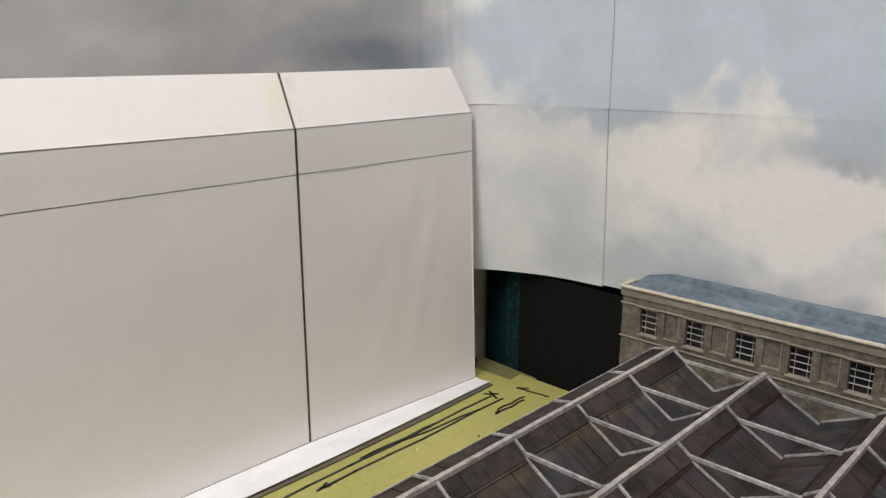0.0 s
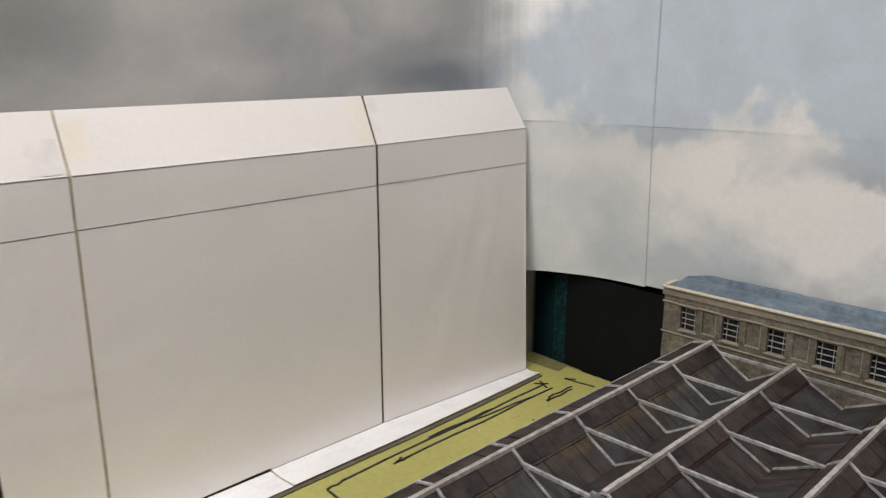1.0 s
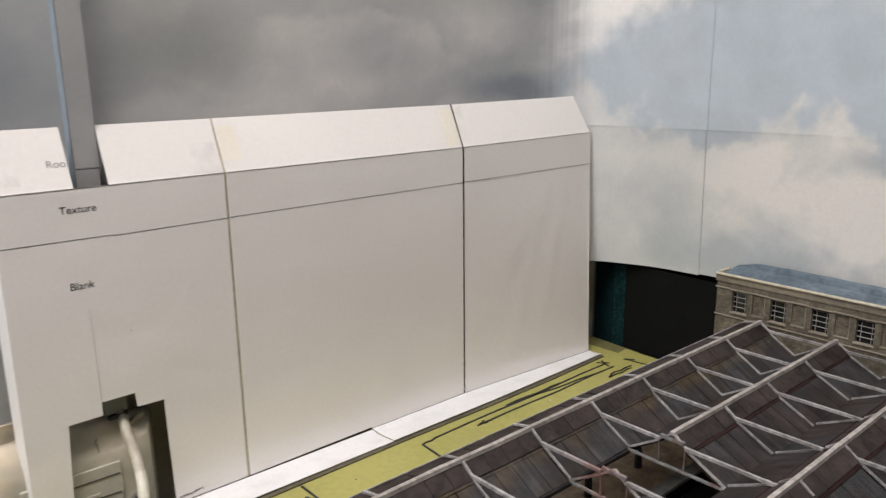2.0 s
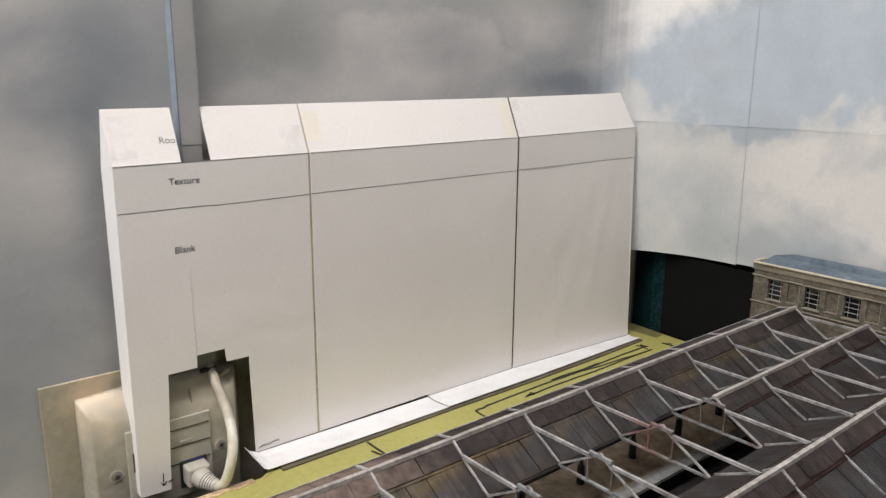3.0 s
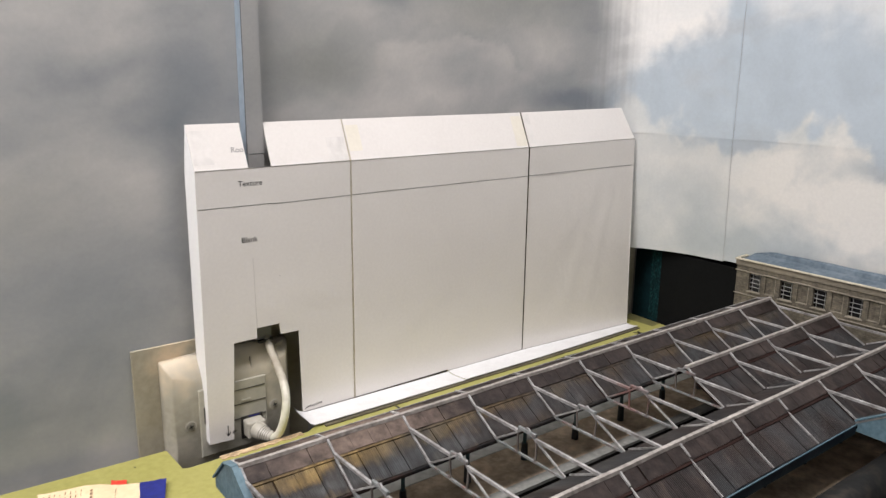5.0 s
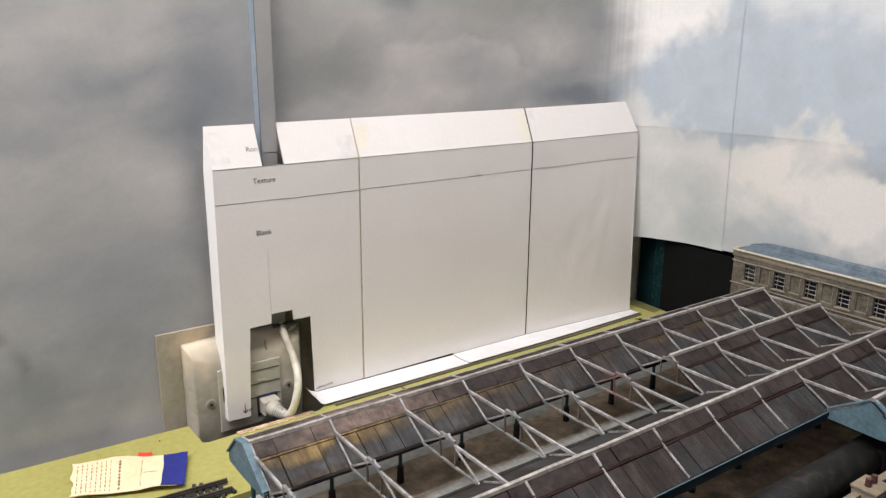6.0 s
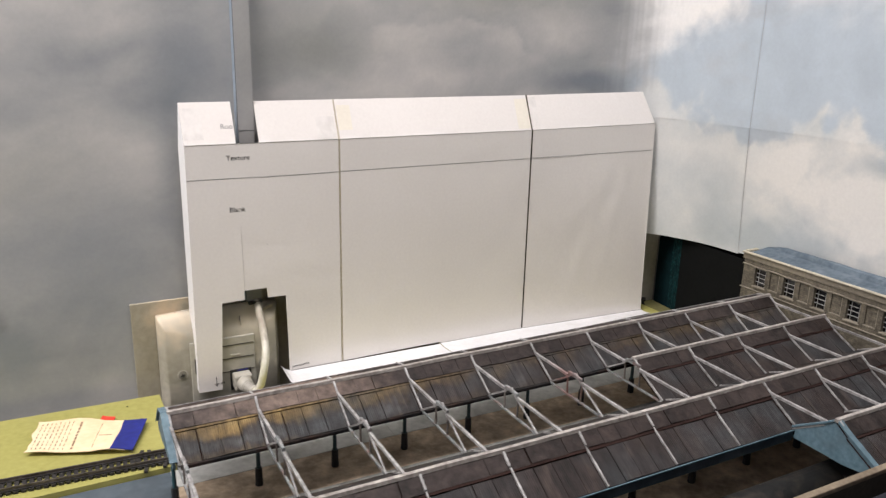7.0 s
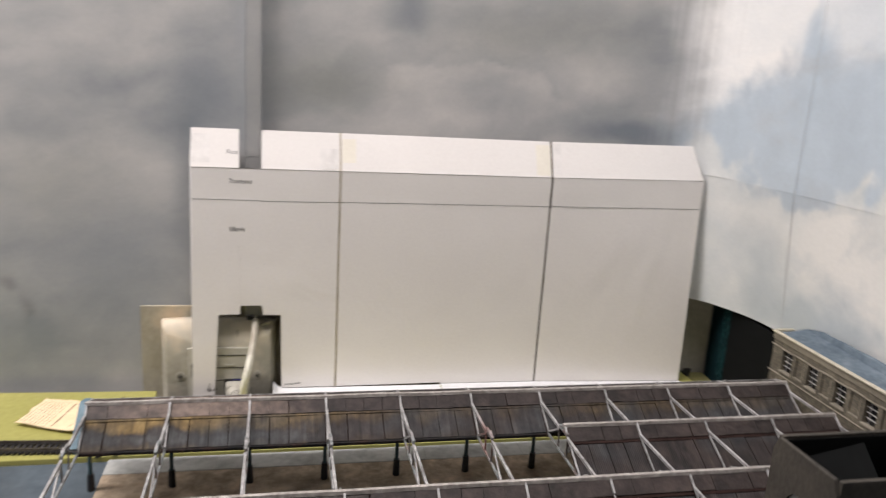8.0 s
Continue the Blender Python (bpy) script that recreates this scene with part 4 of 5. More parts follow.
def lettering(text, size, m, mat, parent):
    cu = bpy.data.curves.new("printed_word", "FONT")
    cu.body, cu.size, cu.extrude = text, size, 0.00005
    ob = new("printed_word", cu)
    me = bpy.data.meshes.new_from_object(ob)
    bpy.data.objects.remove(ob)
    me.materials.clear()
    me.materials.append(mat)
    o = new("printed_word", me)
    o.parent = parent
    o.matrix_local = m
    return o


lettering("Texture", 0.0047, pose(0.0253, -0.00004, 0.1563, 90, 0, 0), INK, card)
lettering("Blank", 0.0048, pose(0.0256, -0.00004, 0.1220, 90, 0, 0), INK, card)
lettering("Roo", 0.0047, pose(0.0236, 0.00392, 0.1762, 67.6, 0, 0), INK_FAINT, card)
ink = B()
bar(ink, (0.0107, -0.0001, 0.0068), (0.0106, -0.0001, 0.0), 0.0003, 0.0003)
bar(ink, (0.0106, -0.0001, 0.0), (0.0092, -0.0001, 0.0022), 0.0003, 0.0003)
bar(ink, (0.0106, -0.0001, 0.0), (0.0122, -0.0001, 0.0022), 0.0003, 0.0003)
part("drawn_arrow", ink, INK, card, "small hand-drawn arrow")
def scrawl(x0, z0, wide, tall, loops, rise):
    """A line of joined-up handwriting that cannot be read, as looping strokes."""
    ink = B()
    spot = None
    for k in range(loops * 8 + 1):
        a = k * math.pi / 4
        swing = tall * (0.55 + 0.45 * math.sin(k * 0.61 + 1.0))
        here = (x0 + wide * k / (loops * 8) + 0.30 * tall * math.sin(a), -0.0001, z0 + rise * k / (loops * 8) - 0.5 * swing * math.cos(a))
        if spot:
            bar(ink, spot, here, 0.00017, 0.00016)
        spot = here
    return part("handwriting", ink, INK, card, "short scrawl of handwriting")


scrawl(0.0131, 0.0016, 0.0030, 0.0015, 3, 0.0002)
scrawl(0.0640, 0.0042, 0.0130, 0.0019, 8, 0.0010)


def tape_patch(x0, x1, k0, k1, mat, label, sag=0.0):
    """A piece of tape on the roof slope between the shares k0 and k1 of its height."""
    bm = B()
    n = 6
    grid = []
    for a in range(n + 1):
        for c in range(4):
            x = x0 + (x1 - x0) * a / n
            k = k0 + (k1 - k0) * c / 3
            lift = 0.00005 + sag * abs(noise.noise(Vector((x * 300, k * 5, 1))))
            grid.append(bm.verts.new((x, 0.0002 + (0.0106 if x < 0.1025 else 0.0113) * k - lift, FOLD + (EAVE - FOLD) * k)))
    for a in range(n):
        for c in range(3):
            bm.faces.new((grid[a * 4 + c], grid[a * 4 + 4 + c], grid[a * 4 + 5 + c], grid[a * 4 + 1 + c]))
    return part("tape", bm, mat, card, label)


tape_patch(0.1036, 0.1135, 0.22, 0.85, TAPE, "yellowed masking tape", 0.00004)
tape_patch(0.2495, 0.2608, 0.05, 0.9, TAPE, "yellowed masking tape", 0.00004)
tape_patch(0.2628, 0.2695, 0.1, 0.95, CLEAR_TAPE, "clear tape over the joint", 0.00006)
tape_patch(0.0875, 0.1005, 0.04, 0.58, CLEAR_TAPE, "crinkled clear tape", 0.0006)
tape_patch(0.0005, 0.0125, 0.12, 0.86, CLEAR_TAPE, "crinkled clear tape", 0.0003)

# ---- wall socket with network cable ----
plate = whole("wall_plate", box(B(), -0.0388, 0.075, 0.0178, 0.0198, -0.04, 0.061, 0.0004), BEIGE_PLATE, "flat beige board behind the wall socket", "wall plate")
socket = thing("network_socket", "cream plastic network wall socket with dusty overspray", "socket")
CX, CZ = 0.0173, 0.010
bm = B()
outer = [(CX - 0.0412, CZ - 0.043), (CX + 0.0412, CZ - 0.043), (CX + 0.0412, CZ + 0.0415), (CX + 0.023, CZ + 0.0425), (CX - 0.023, CZ + 0.0425), (CX - 0.0412, CZ + 0.0415)]
inner = [(CX - 0.0370, CZ - 0.0390), (CX + 0.0370, CZ - 0.0390), (CX + 0.0366, CZ + 0.0330), (CX + 0.021, CZ + 0.0255), (CX - 0.021, CZ + 0.0255), (CX - 0.0366, CZ + 0.0330)]


def softened(ring, r):
    """An outline with each of its corners rounded over the length r."""
    pts = []
    for k in range(len(ring)):
        c, p, q = (Vector(ring[n % len(ring)]) for n in (k, k - 1, k + 1))
        a, b = c + (p - c).normalized() * r, c + (q - c).normalized() * r
        pts += [a.lerp(c, t).lerp(c.lerp(b, t), t) for t in (0.0, 0.25, 0.5, 0.75, 1.0)]
    return pts


soft_outer, soft_inner = softened(outer, 0.0016), softened(inner, 0.0016)
rings = []
for s_, y in ((0.0, 0.0176), (0.0, 0.0146), (0.03, 0.0128), (0.12, 0.0113), (0.50, 0.0083), (0.82, 0.0063), (1.0, 0.0058)):
    rings.append([bm.verts.new((p.lerp(q, s_).x, y, p.lerp(q, s_).y)) for p, q in zip(soft_outer, soft_inner)])
for r0, r1 in zip(rings, rings[1:]):
    for k in range(len(r0)):
        bm.faces.new((r0[k - 1], r0[k], r1[k], r1[k - 1]))
bm.faces.new(rings[-1])
bm.faces.new(rings[0][::-1])
shade_smooth(part("body", bm, SOCKET_BODY, socket))


def crust(p, q, count, r):
    """A rough bead of dried paint from p to q."""
    bm = B()
    rings = []
    p, q = Vector(p), Vector(q)
    for k in range(count + 1):
        c = p.lerp(q, k / count)
        rr = r * (0.6 + 0.9 * abs(noise.noise(c * 330)))
        off = 0.0011 * noise.noise_vector(c * 420)
        rings.append([bm.verts.new(c + off + Vector((0.3 * rr * math.sin(a), rr * math.cos(a), rr * math.sin(a)))) for a in (2 * math.pi * n / 6 for n in range(6))])
    for a, c in zip(rings, rings[1:]):
        for n in range(6):
            bm.faces.new((a[n - 1], a[n], c[n], c[n - 1]))
    return shade_smooth(part("crust", bm, OVERSPRAY, socket, "crusty bead of dried paint"))


crust((CX - 0.0405, 0.0150, CZ + 0.0405), (CX - 0.016, 0.0158, CZ + 0.0428), 22, 0.0010)
crust((CX - 0.0392, 0.0112, CZ + 0.0385), (CX - 0.0404, 0.0130, CZ + 0.030), 7, 0.0006)
crust((CX + 0.026, 0.0100, CZ + 0.0372), (CX + 0.037, 0.0112, CZ + 0.0405), 12, 0.0021)
crust((CX + 0.013, 0.0066, CZ + 0.0360), (CX + 0.0135, 0.0066, CZ + 0.0290), 7, 0.0012)
part("module_plate", box(B(), -0.0048, 0.0394, 0.0046, 0.0066, -0.0125, 0.0325, 0.0006), SOCKET, socket)
for z in (0.0266, 0.0168, 0.0070):
    part("slot", box(B(), 0.0125, 0.0382, 0.0042, 0.0047, z - 0.00018, z + 0.00018), SOCKET_DARK, socket)
part("slot", box(B(), -0.0022, 0.004, 0.0042, 0.0047, 0.010, 0.0205), SOCKET_DARK, socket)
part("label_field", box(B(), -0.0014, 0.004, 0.004, 0.0043, 0.0112, 0.0193), SOCKET, socket)
part("bump_rib", box(B(), 0.022, 0.0285, 0.0038, 0.0046, 0.0182, 0.0198, 0.0003), SOCKET, socket)
part("jack_opening", box(B(), 0.0210, 0.0356, 0.004, 0.0046, -0.0070, 0.0078), SOCKET_DARK, socket)
for x in (-0.0104, 0.0449):
    sc = B()
    rod(sc, (x, 0.0069, CZ), (x, 0.0052, CZ), 0.0028, 0.0026, 20)
    screw = part("screw", sc, BRASS, socket, "recessed metal screw")
    for ca, sa in ((0.94, 0.34), (-0.34, 0.94)):
        part("screw_slot", bar(B(), (x - 0.0014 * ca, 0.0049, CZ - 0.0014 * sa), (x + 0.0014 * ca, 0.0049, CZ + 0.0014 * sa), 0.00038, 0.0006), SOCKET_DARK, screw)
    ring = B()
    for a in range(20):
        p, q = (Vector((x + 0.0033 * math.cos(t), 0.0058, CZ + 0.0033 * math.sin(t))) for t in (a * math.pi / 10, (a + 1) * math.pi / 10))
        bar(ring, p, q, 0.0005, 0.0007)
    part("screw_rim", ring, PALE_RIM, screw)

lead = thing("network_cable", "white network cable plugged into the socket", "cable")
bm = box(B(), 0.0222, 0.0345, -0.0045, 0.0050, -0.0048, 0.0062, 0.0012)
part("plug", bm, PLUG, lead)
part("plug_clip", box(B(), 0.0262, 0.0335, 0.0037, 0.0041, 0.0069, 0.0074, 0.0001), BLUE_PRINT, lead, "blue clip")
BOOT = ((0.0284, -0.0040, 0.0006, 0.0055), (0.0290, -0.0075, 0.0004, 0.0053), (0.0300, -0.0107, 0.0000, 0.0047), (0.0312, -0.0137, -0.0005, 0.0040), (0.0326, -0.0165, -0.0008, 0.0033))


def boot_at(t):
    """Centre and radius of the strain relief at the share t of its length."""
    k = min(int(t * 4), 3)
    a, b = Vector(BOOT[k]), Vector(BOOT[k + 1])
    return a.lerp(b, t * 4 - k)


def boot_sleeve(t0, t1, grow, count):
    bm = B()
    rings = []
    for k in range(count + 1):
        t = t0 + (t1 - t0) * k / count
        c, ahead, behind = boot_at(t), boot_at(min(t + 0.05, 1.0)), boot_at(max(t - 0.05, 0.0))
        d = (Vector(ahead[:3]) - Vector(behind[:3])).normalized()
        side = d.cross(Vector((0, 0, 1))).normalized()
        up = side.cross(d)
        rings.append([bm.verts.new(Vector(c[:3]) + (side * math.cos(a) + up * math.sin(a)) * (c[3] + grow)) for a in (math.pi * n / 9 for n in range(18))])
    for p, q in zip(rings, rings[1:]):
        for n in range(18):
            bm.faces.new((p[n - 1], p[n], q[n], q[n - 1]))
    bm.faces.new(rings[0])
    bm.faces.new(rings[-1][::-1])
    return bm


boot_ob = shade_smooth(part("boot", boot_sleeve(0.0, 1.0, 0.0, 12), PLUG, lead))
for k in range(5):
    part("boot_slit", boot_sleeve(0.42 + 0.10 * k, 0.445 + 0.10 * k, 0.00012, 1), BOOT_SLIT, boot_ob)


def tube(name, pts, radius, mat, parent):
    cu = bpy.data.curves.new(name, "CURVE")
    cu.dimensions, cu.bevel_depth, cu.bevel_resolution, cu.resolution_u, cu.use_fill_caps = "3D", radius, 4, 10, True
    sp = cu.splines.new("NURBS")
    sp.points.add(len(pts) - 1)
    for p, co in zip(sp.points, pts):
        p.co = (*co, 1)
    sp.use_endpoint_u, sp.order_u = True, 4
    ob = new(name, cu)
    me = bpy.data.meshes.new_from_object(ob)
    bpy.data.objects.remove(ob)
    me.materials.clear()
    me.materials.append(mat)
    o = shade_smooth(new(name, me))
    o.parent = parent
    return o


tube("cord", [(0.0320, -0.0152, -0.0008), (0.0335, -0.0190, -0.0008), (0.0352, -0.0232, 0.005), (0.0362, -0.0268, 0.014), (0.0380, -0.0275, 0.0235), (0.0405, -0.0215, 0.0325), (0.0422, -0.0095, 0.0405), (0.0432, 0.003, 0.0468), (0.0432, 0.0115, 0.0560)], 0.0026, CABLE, lead)
part("cable_tie", bar(B(), (0.0372, 0.0085, 0.0540), (0.0462, 0.0085, 0.0548), 0.003, 0.0016), SOCKET_DARK, lead)

# ---- station canopy ----
PITCH_X, RIB0 = 0.04193, -0.0387
RIDGES = (-0.142, -0.1875, -0.2405, -0.2885)
SHIFT = (0.0, 0.0, 0.003, 0.001)
ZA, ZS, ZV, DS = 0.0585, 0.0538, 0.0432, 0.0066


def rib_x(k):
    return RIB0 + PITCH_X * k


SPAN = {0: (0, 10), 1: (6, 10), 2: (0, 10), 3: (7, 10)}
VALLEY_Z = (ZV, 0.0440, 0.0440, ZV, ZV)
VALLEYS = (-0.1185, -0.1650, -0.2130, -0.2650, -0.3130)


def nodes(r):
    """The far valley, far step, ridge, near step and near valley of one roof, as (y, z)."""
    y = RIDGES[r]
    far_step = (y + 0.0105, ZA - 0.0024) if r == 0 else (y + DS, ZS)
    return (VALLEYS[r], VALLEY_Z[r]), far_step, (y, ZA), (y - DS, ZS), (VALLEYS[r + 1], VALLEY_Z[r + 1])


canopy = thing("station_canopy", "weathered ridged station canopy with grey trusses", "canopy")
SHARED = {}
WOBBLE = random.Random(21)


def piece(name, key, build, mat, x, parent):
    """A repeat that shares its mesh, shifted along x."""
    if key not in SHARED:
        bm = build()
        me = bpy.data.meshes.new(name)
        bmesh.ops.recalc_face_normals(bm, faces=bm.faces)
        bm.to_mesh(me)
        bm.free()
        me.materials.append(mat)
        SHARED[key] = me
    ob = new(name, SHARED[key])
    ob.parent = parent
    ob.location = (x, 0, 0)
    if name in ("ridge_panel", "roof_pane", "tie_bar", "rafter", "step_edge"):
        wob = 0.25 if name in ("roof_pane", "step_edge") else 0.5
        ob.rotation_euler = (radians(WOBBLE.uniform(-0.06, 0.06)), radians(WOBBLE.uniform(-wob, wob)) * 0.5, 0)
        ob.location = (x + WOBBLE.uniform(-0.00025, 0.00025), 0, WOBBLE.uniform(-0.00012, 0.00012))
    return ob


def slope_slab(x0, x1, p, q, thick=0.0007, lift=0.0):
    (ya, za), (yb, zb) = p, q
    nv = Vector((0, -(zb - za), yb - ya)).normalized()
    if nv.z < 0:
        nv = -nv
    o = nv * lift
    face = [Vector((x0, ya, za)) + o, Vector((x1, ya, za)) + o, Vector((x1, yb, zb)) + o, Vector((x0, yb, zb)) + o]
    return solid(B(), face, nv * -thick)


def ribbed_slab(width, p, q, ribs=9, deep=0.00017, thick=0.0008):
    """A corrugated sheet between p and q, as wide as one pane."""
    (ya, za), (yb, zb) = p, q
    nv = Vector((0, -(zb - za), yb - ya)).normalized()
    if nv.z < 0:
        nv = -nv
    bm = B()
    rows = []
    for y, z in (p, q):
        up = [bm.verts.new(Vector((0.00018 + (width - 0.00036) * k / (2 * ribs), y, z)) - nv * (deep * (k % 2))) for k in range(2 * ribs + 1)]
        low = [bm.verts.new(Vector((x, y, z)) - nv * thick) for x in (width - 0.00018, 0.00018)]
        rows.append(up + low)
        bm.faces.new(rows[-1])
    for k in range(len(rows[0])):
        bm.faces.new((rows[0][k - 1], rows[0][k], rows[1][k], rows[1][k - 1]))
    return bm


PANES = 4
WIDE = (PITCH_X - 0.0008) / PANES
for r, (k0, k1) in SPAN.items():
    far_v, far_s, top, near_s, near_v = nodes(r)
    for k in range(k0, k1):
        x = rib_x(k) + SHIFT[r]
        for side, s_, v_ in (("n", near_s, near_v), ("f", far_s, far_v)):
            for c in range(PANES):
                piece("ridge_panel", ("u", r, side), lambda: slope_slab(0.00006, WIDE - 0.00006, top, (s_[0] + (s_[0] - top[0]) * 0.10, s_[1] - 0.0003), 0.0007, 0.0008), LEAD, x + 0.0004 + WIDE * c, canopy)
            # the dark red step carries brown stain and, painted in, the ridge panel's shadow
            piece("step_edge", ("e", r, side), lambda: slope_slab(0.0004, PITCH_X - 0.0004, s_, (s_[0] + (v_[0] - s_[0]) * 0.11, s_[1] + (v_[1] - s_[1]) * 0.11), 0.0012, 0.0004), SHEET if side == "n" and r == 0 else STEP_DARK, x, canopy)
            if side == "n":
                w = (PITCH_X - 0.0016) / PANES
                for c in range(PANES):
                    piece("roof_pane", ("p", r), lambda: ribbed_slab(w, s_, v_), SHEET, x + 0.0008 + w * c, canopy)
            else:
                piece("roof_sheet", ("s", r), lambda: slope_slab(0.0006, PITCH_X - 0.0006, s_, v_, 0.0008, 0.0), SHEET, x, canopy)
    x0, x1 = rib_x(k0), rib_x(k1)
    # dark lining under the panes shows as the joints
    part("lining", slope_slab(x0, x1, near_s, near_v, 0.0004, -0.0010), STEP_DARK, canopy)
    part("lining", slope_slab(x0, x1, top, near_s, 0.0004, -0.0001), STEP_DARK, canopy)
    cap = B()
    n = 16
    rings = []
    for c in range(n + 1):
        xc = x0 - 0.0008 + (x1 - x0 + 0.0016) * c / n
        zc = ZA + 0.0014 + 0.00035 * noise.noise(Vector((xc * 30, r, 0)))
        yc = RIDGES[r] + 0.0003 * noise.noise(Vector((xc * 40, r, 5)))
        rings.append([cap.verts.new((xc, yc + dy, zc + dz)) for dy, dz in ((-0.0012, -0.0009), (-0.00095, 0.0008), (0.00095, 0.0008), (0.0012, -0.0009))])
    for p, q in zip(rings, rings[1:]):
        for c in range(4):
            cap.faces.new((p[c - 1], p[c], q[c], q[c - 1]))
    cap.faces.new(rings[0])
    cap.faces.new(rings[-1][::-1])
    part("ridge_cap", cap, RIDGE_PAINT, canopy, "pale painted ridge")

for r in range(4):
    far_v, far_s, top, near_s, near_v = nodes(r)
    first = {0: 0, 1: 0, 2: 0, 3: 7}[r]
    for k in range(first, 11):
        x = rib_x(k) + SHIFT[r]
        clad = SPAN[r][0] <= k
        up = 0.0016 if clad else 0.0
        wide = 0.0011
        for a, c, nm in ((top, near_s, "u"), (near_s, near_v, "l"), (top, far_s, "fu"), (far_s, far_v, "fl")):
            piece("rafter", ("raf", r, nm, clad), lambda: bar(B(), (0, a[0], a[1] + up * (1 if nm in ("u", "fu") else 0.35)), (0, c[0], c[1] + up * (0.9 if nm in ("u", "fu") else 0.3)), wide if nm in ("u", "fu") else 0.0009, 0.0009), STEEL_PAINT, x, canopy)
        if r < 3 and (r < 2 or k >= 7):
            ny, nz = RIDGES[r + 1] + DS, ZS
            piece("tie_bar", ("tie", r), lambda: bar(B(), (0, near_s[0] + 0.0004, ZS + 0.0013), (0, ny - 0.0004, ZS + 0.0013), 0.0013, 0.0014), STEEL_PAINT, x, canopy)
        if r == 1 and k <= 6:
            # open truss with its bottom chord and webs
            piece("bottom_chord", ("bc", r), lambda: bar(B(), (0, far_v[0], far_v[1] - 0.0006), (0, near_v[0], near_v[1] - 0.0006), 0.0011, 0.0011), TRUSS_PAINT, x, canopy)
            piece("web", ("w1", r), lambda: bar(B(), (0, far_s[0], ZS), (0, far_s[0] - 0.0005, far_v[1]), 0.0008, 0.0008), WEB_PAINT, x, canopy)
            piece("web", ("w2", r), lambda: bar(B(), (0, near_s[0], ZS), (0, near_s[0] + 0.0005, far_v[1]), 0.0008, 0.0008), WEB_PAINT, x, canopy)
            piece("node_plate", ("np", r), lambda: box(B(), -0.0008, 0.0008, RIDGES[1] - 0.0060, RIDGES[1] + 0.0060, ZA - 0.0026, ZA - 0.0008, 0.0003), TRUSS_PAINT, x, canopy)

xa, xb = rib_x(0), rib_x(10)
for v in (0, 1, 2):
    part("gutter", box(B(), xa, xb, VALLEYS[v] - 0.0012, VALLEYS[v] + 0.0010, VALLEY_Z[v] - 0.0024, VALLEY_Z[v] - 0.0004, 0.0004), GUTTER, canopy, "black rusty gutter beam")
part("eaves_trim", bar(B(), (xa, RIDGES[0] + 0.0108, ZA - 0.0013), (xb, RIDGES[0] + 0.0108, ZA - 0.0013), 0.0004, 0.0005), STEEL_PAINT, canopy, "thin pale edge of the far eaves")
x7 = rib_x(7)
part("eaves_girder", box(B(), xa, x7, VALLEYS[3] - 0.0012, VALLEYS[3] + 0.0012, ZV - 0.0058, ZV - 0.0006, 0.0004), BLUE_DARK, canopy, "dark blue eaves girder")
part("girder_edge", box(B(), xa, x7, VALLEYS[3] - 0.0014, VALLEYS[3] - 0.0009, ZV - 0.0005, ZV + 0.0001), BLUE_PAINT, canopy)
part("gutter", box(B(), x7, xb, VALLEYS[3] - 0.0014, VALLEYS[3] + 0.0014, ZV - 0.0030, ZV - 0.0004, 0.0004), GUTTER, canopy)


def gable(x, r, deep):
    far_v, far_s, top, near_s, near_v = nodes(r)
    edge = [far_v, far_s, top, near_s, near_v]
    low = [(far_v[0] - 0.0006, far_v[1] - deep), (far_s[0], far_v[1] - deep * 1.05), (near_s[0], near_v[1] - deep * 1.1), (near_v[0] + 0.001, near_v[1] - deep * 0.6)]
    pts = [(x, y, z + 0.0006) for y, z in edge] + [(x, y, z) for y, z in low[::-1]]
    part("gable", solid(B(), pts, (-0.0014, 0, 0)), BLUE_PAINT, canopy, "faded blue painted gable end")
    for a, c in zip(edge, edge[1:]):
        part("gable_trim", bar(B(), (x - 0.0008, a[0], a[1] + 0.0016), (x - 0.0008, c[0], c[1] + 0.0016), 0.0034, 0.0008), BLUE_PAINT, canopy)


gable(RIB0 - 0.0012, 0, 0.0035)
gable(x7 + 0.002, 3, 0.0045)

PLAT_Z = 0.009
for y, mats in ((RIDGES[0] - 0.001, (TEAL_IRON, BLACK_IRON)), (RIDGES[2], (BLUE_DARK, BLACK_IRON))):
    for k in range(11):
        x = rib_x(k)
        key = "a" if y > -0.2 else "b"
        piece("column", ("col", key), lambda: rod(B(), (0, y, PLAT_Z), (0, y, ZA - 0.004), 0.0011, 0.0010, 10), mats[0], x, canopy)
        piece("column_base", ("colb", key), lambda: rod(B(), (0, y, PLAT_Z), (0, y, PLAT_Z + 0.0100), 0.0021, 0.0018, 10), mats[1], x, canopy)
        if key == "a":
            piece("bracket", ("br", key), lambda: bar(B(), (0, y, ZV + 0.002), (0, VALLEYS[1], ZV - 0.0012), 0.0010, 0.0010), GUTTER, x, canopy)

# ---- platforms, tracks ----


TRACK_BED = surface("black_ballast", (0.008, 0.0075, 0.007), (0.03, 0.027, 0.024), 0.9, 60, 900, 1.0, shine=0.2)
DIRTY_EDGE = surface("dirty_edging", (0.16, 0.165, 0.155), (0.26, 0.26, 0.24), 0.85, 30, 320, 0.3, dirt=(0.07, 0.06, 0.05), dirt_amount=0.7)


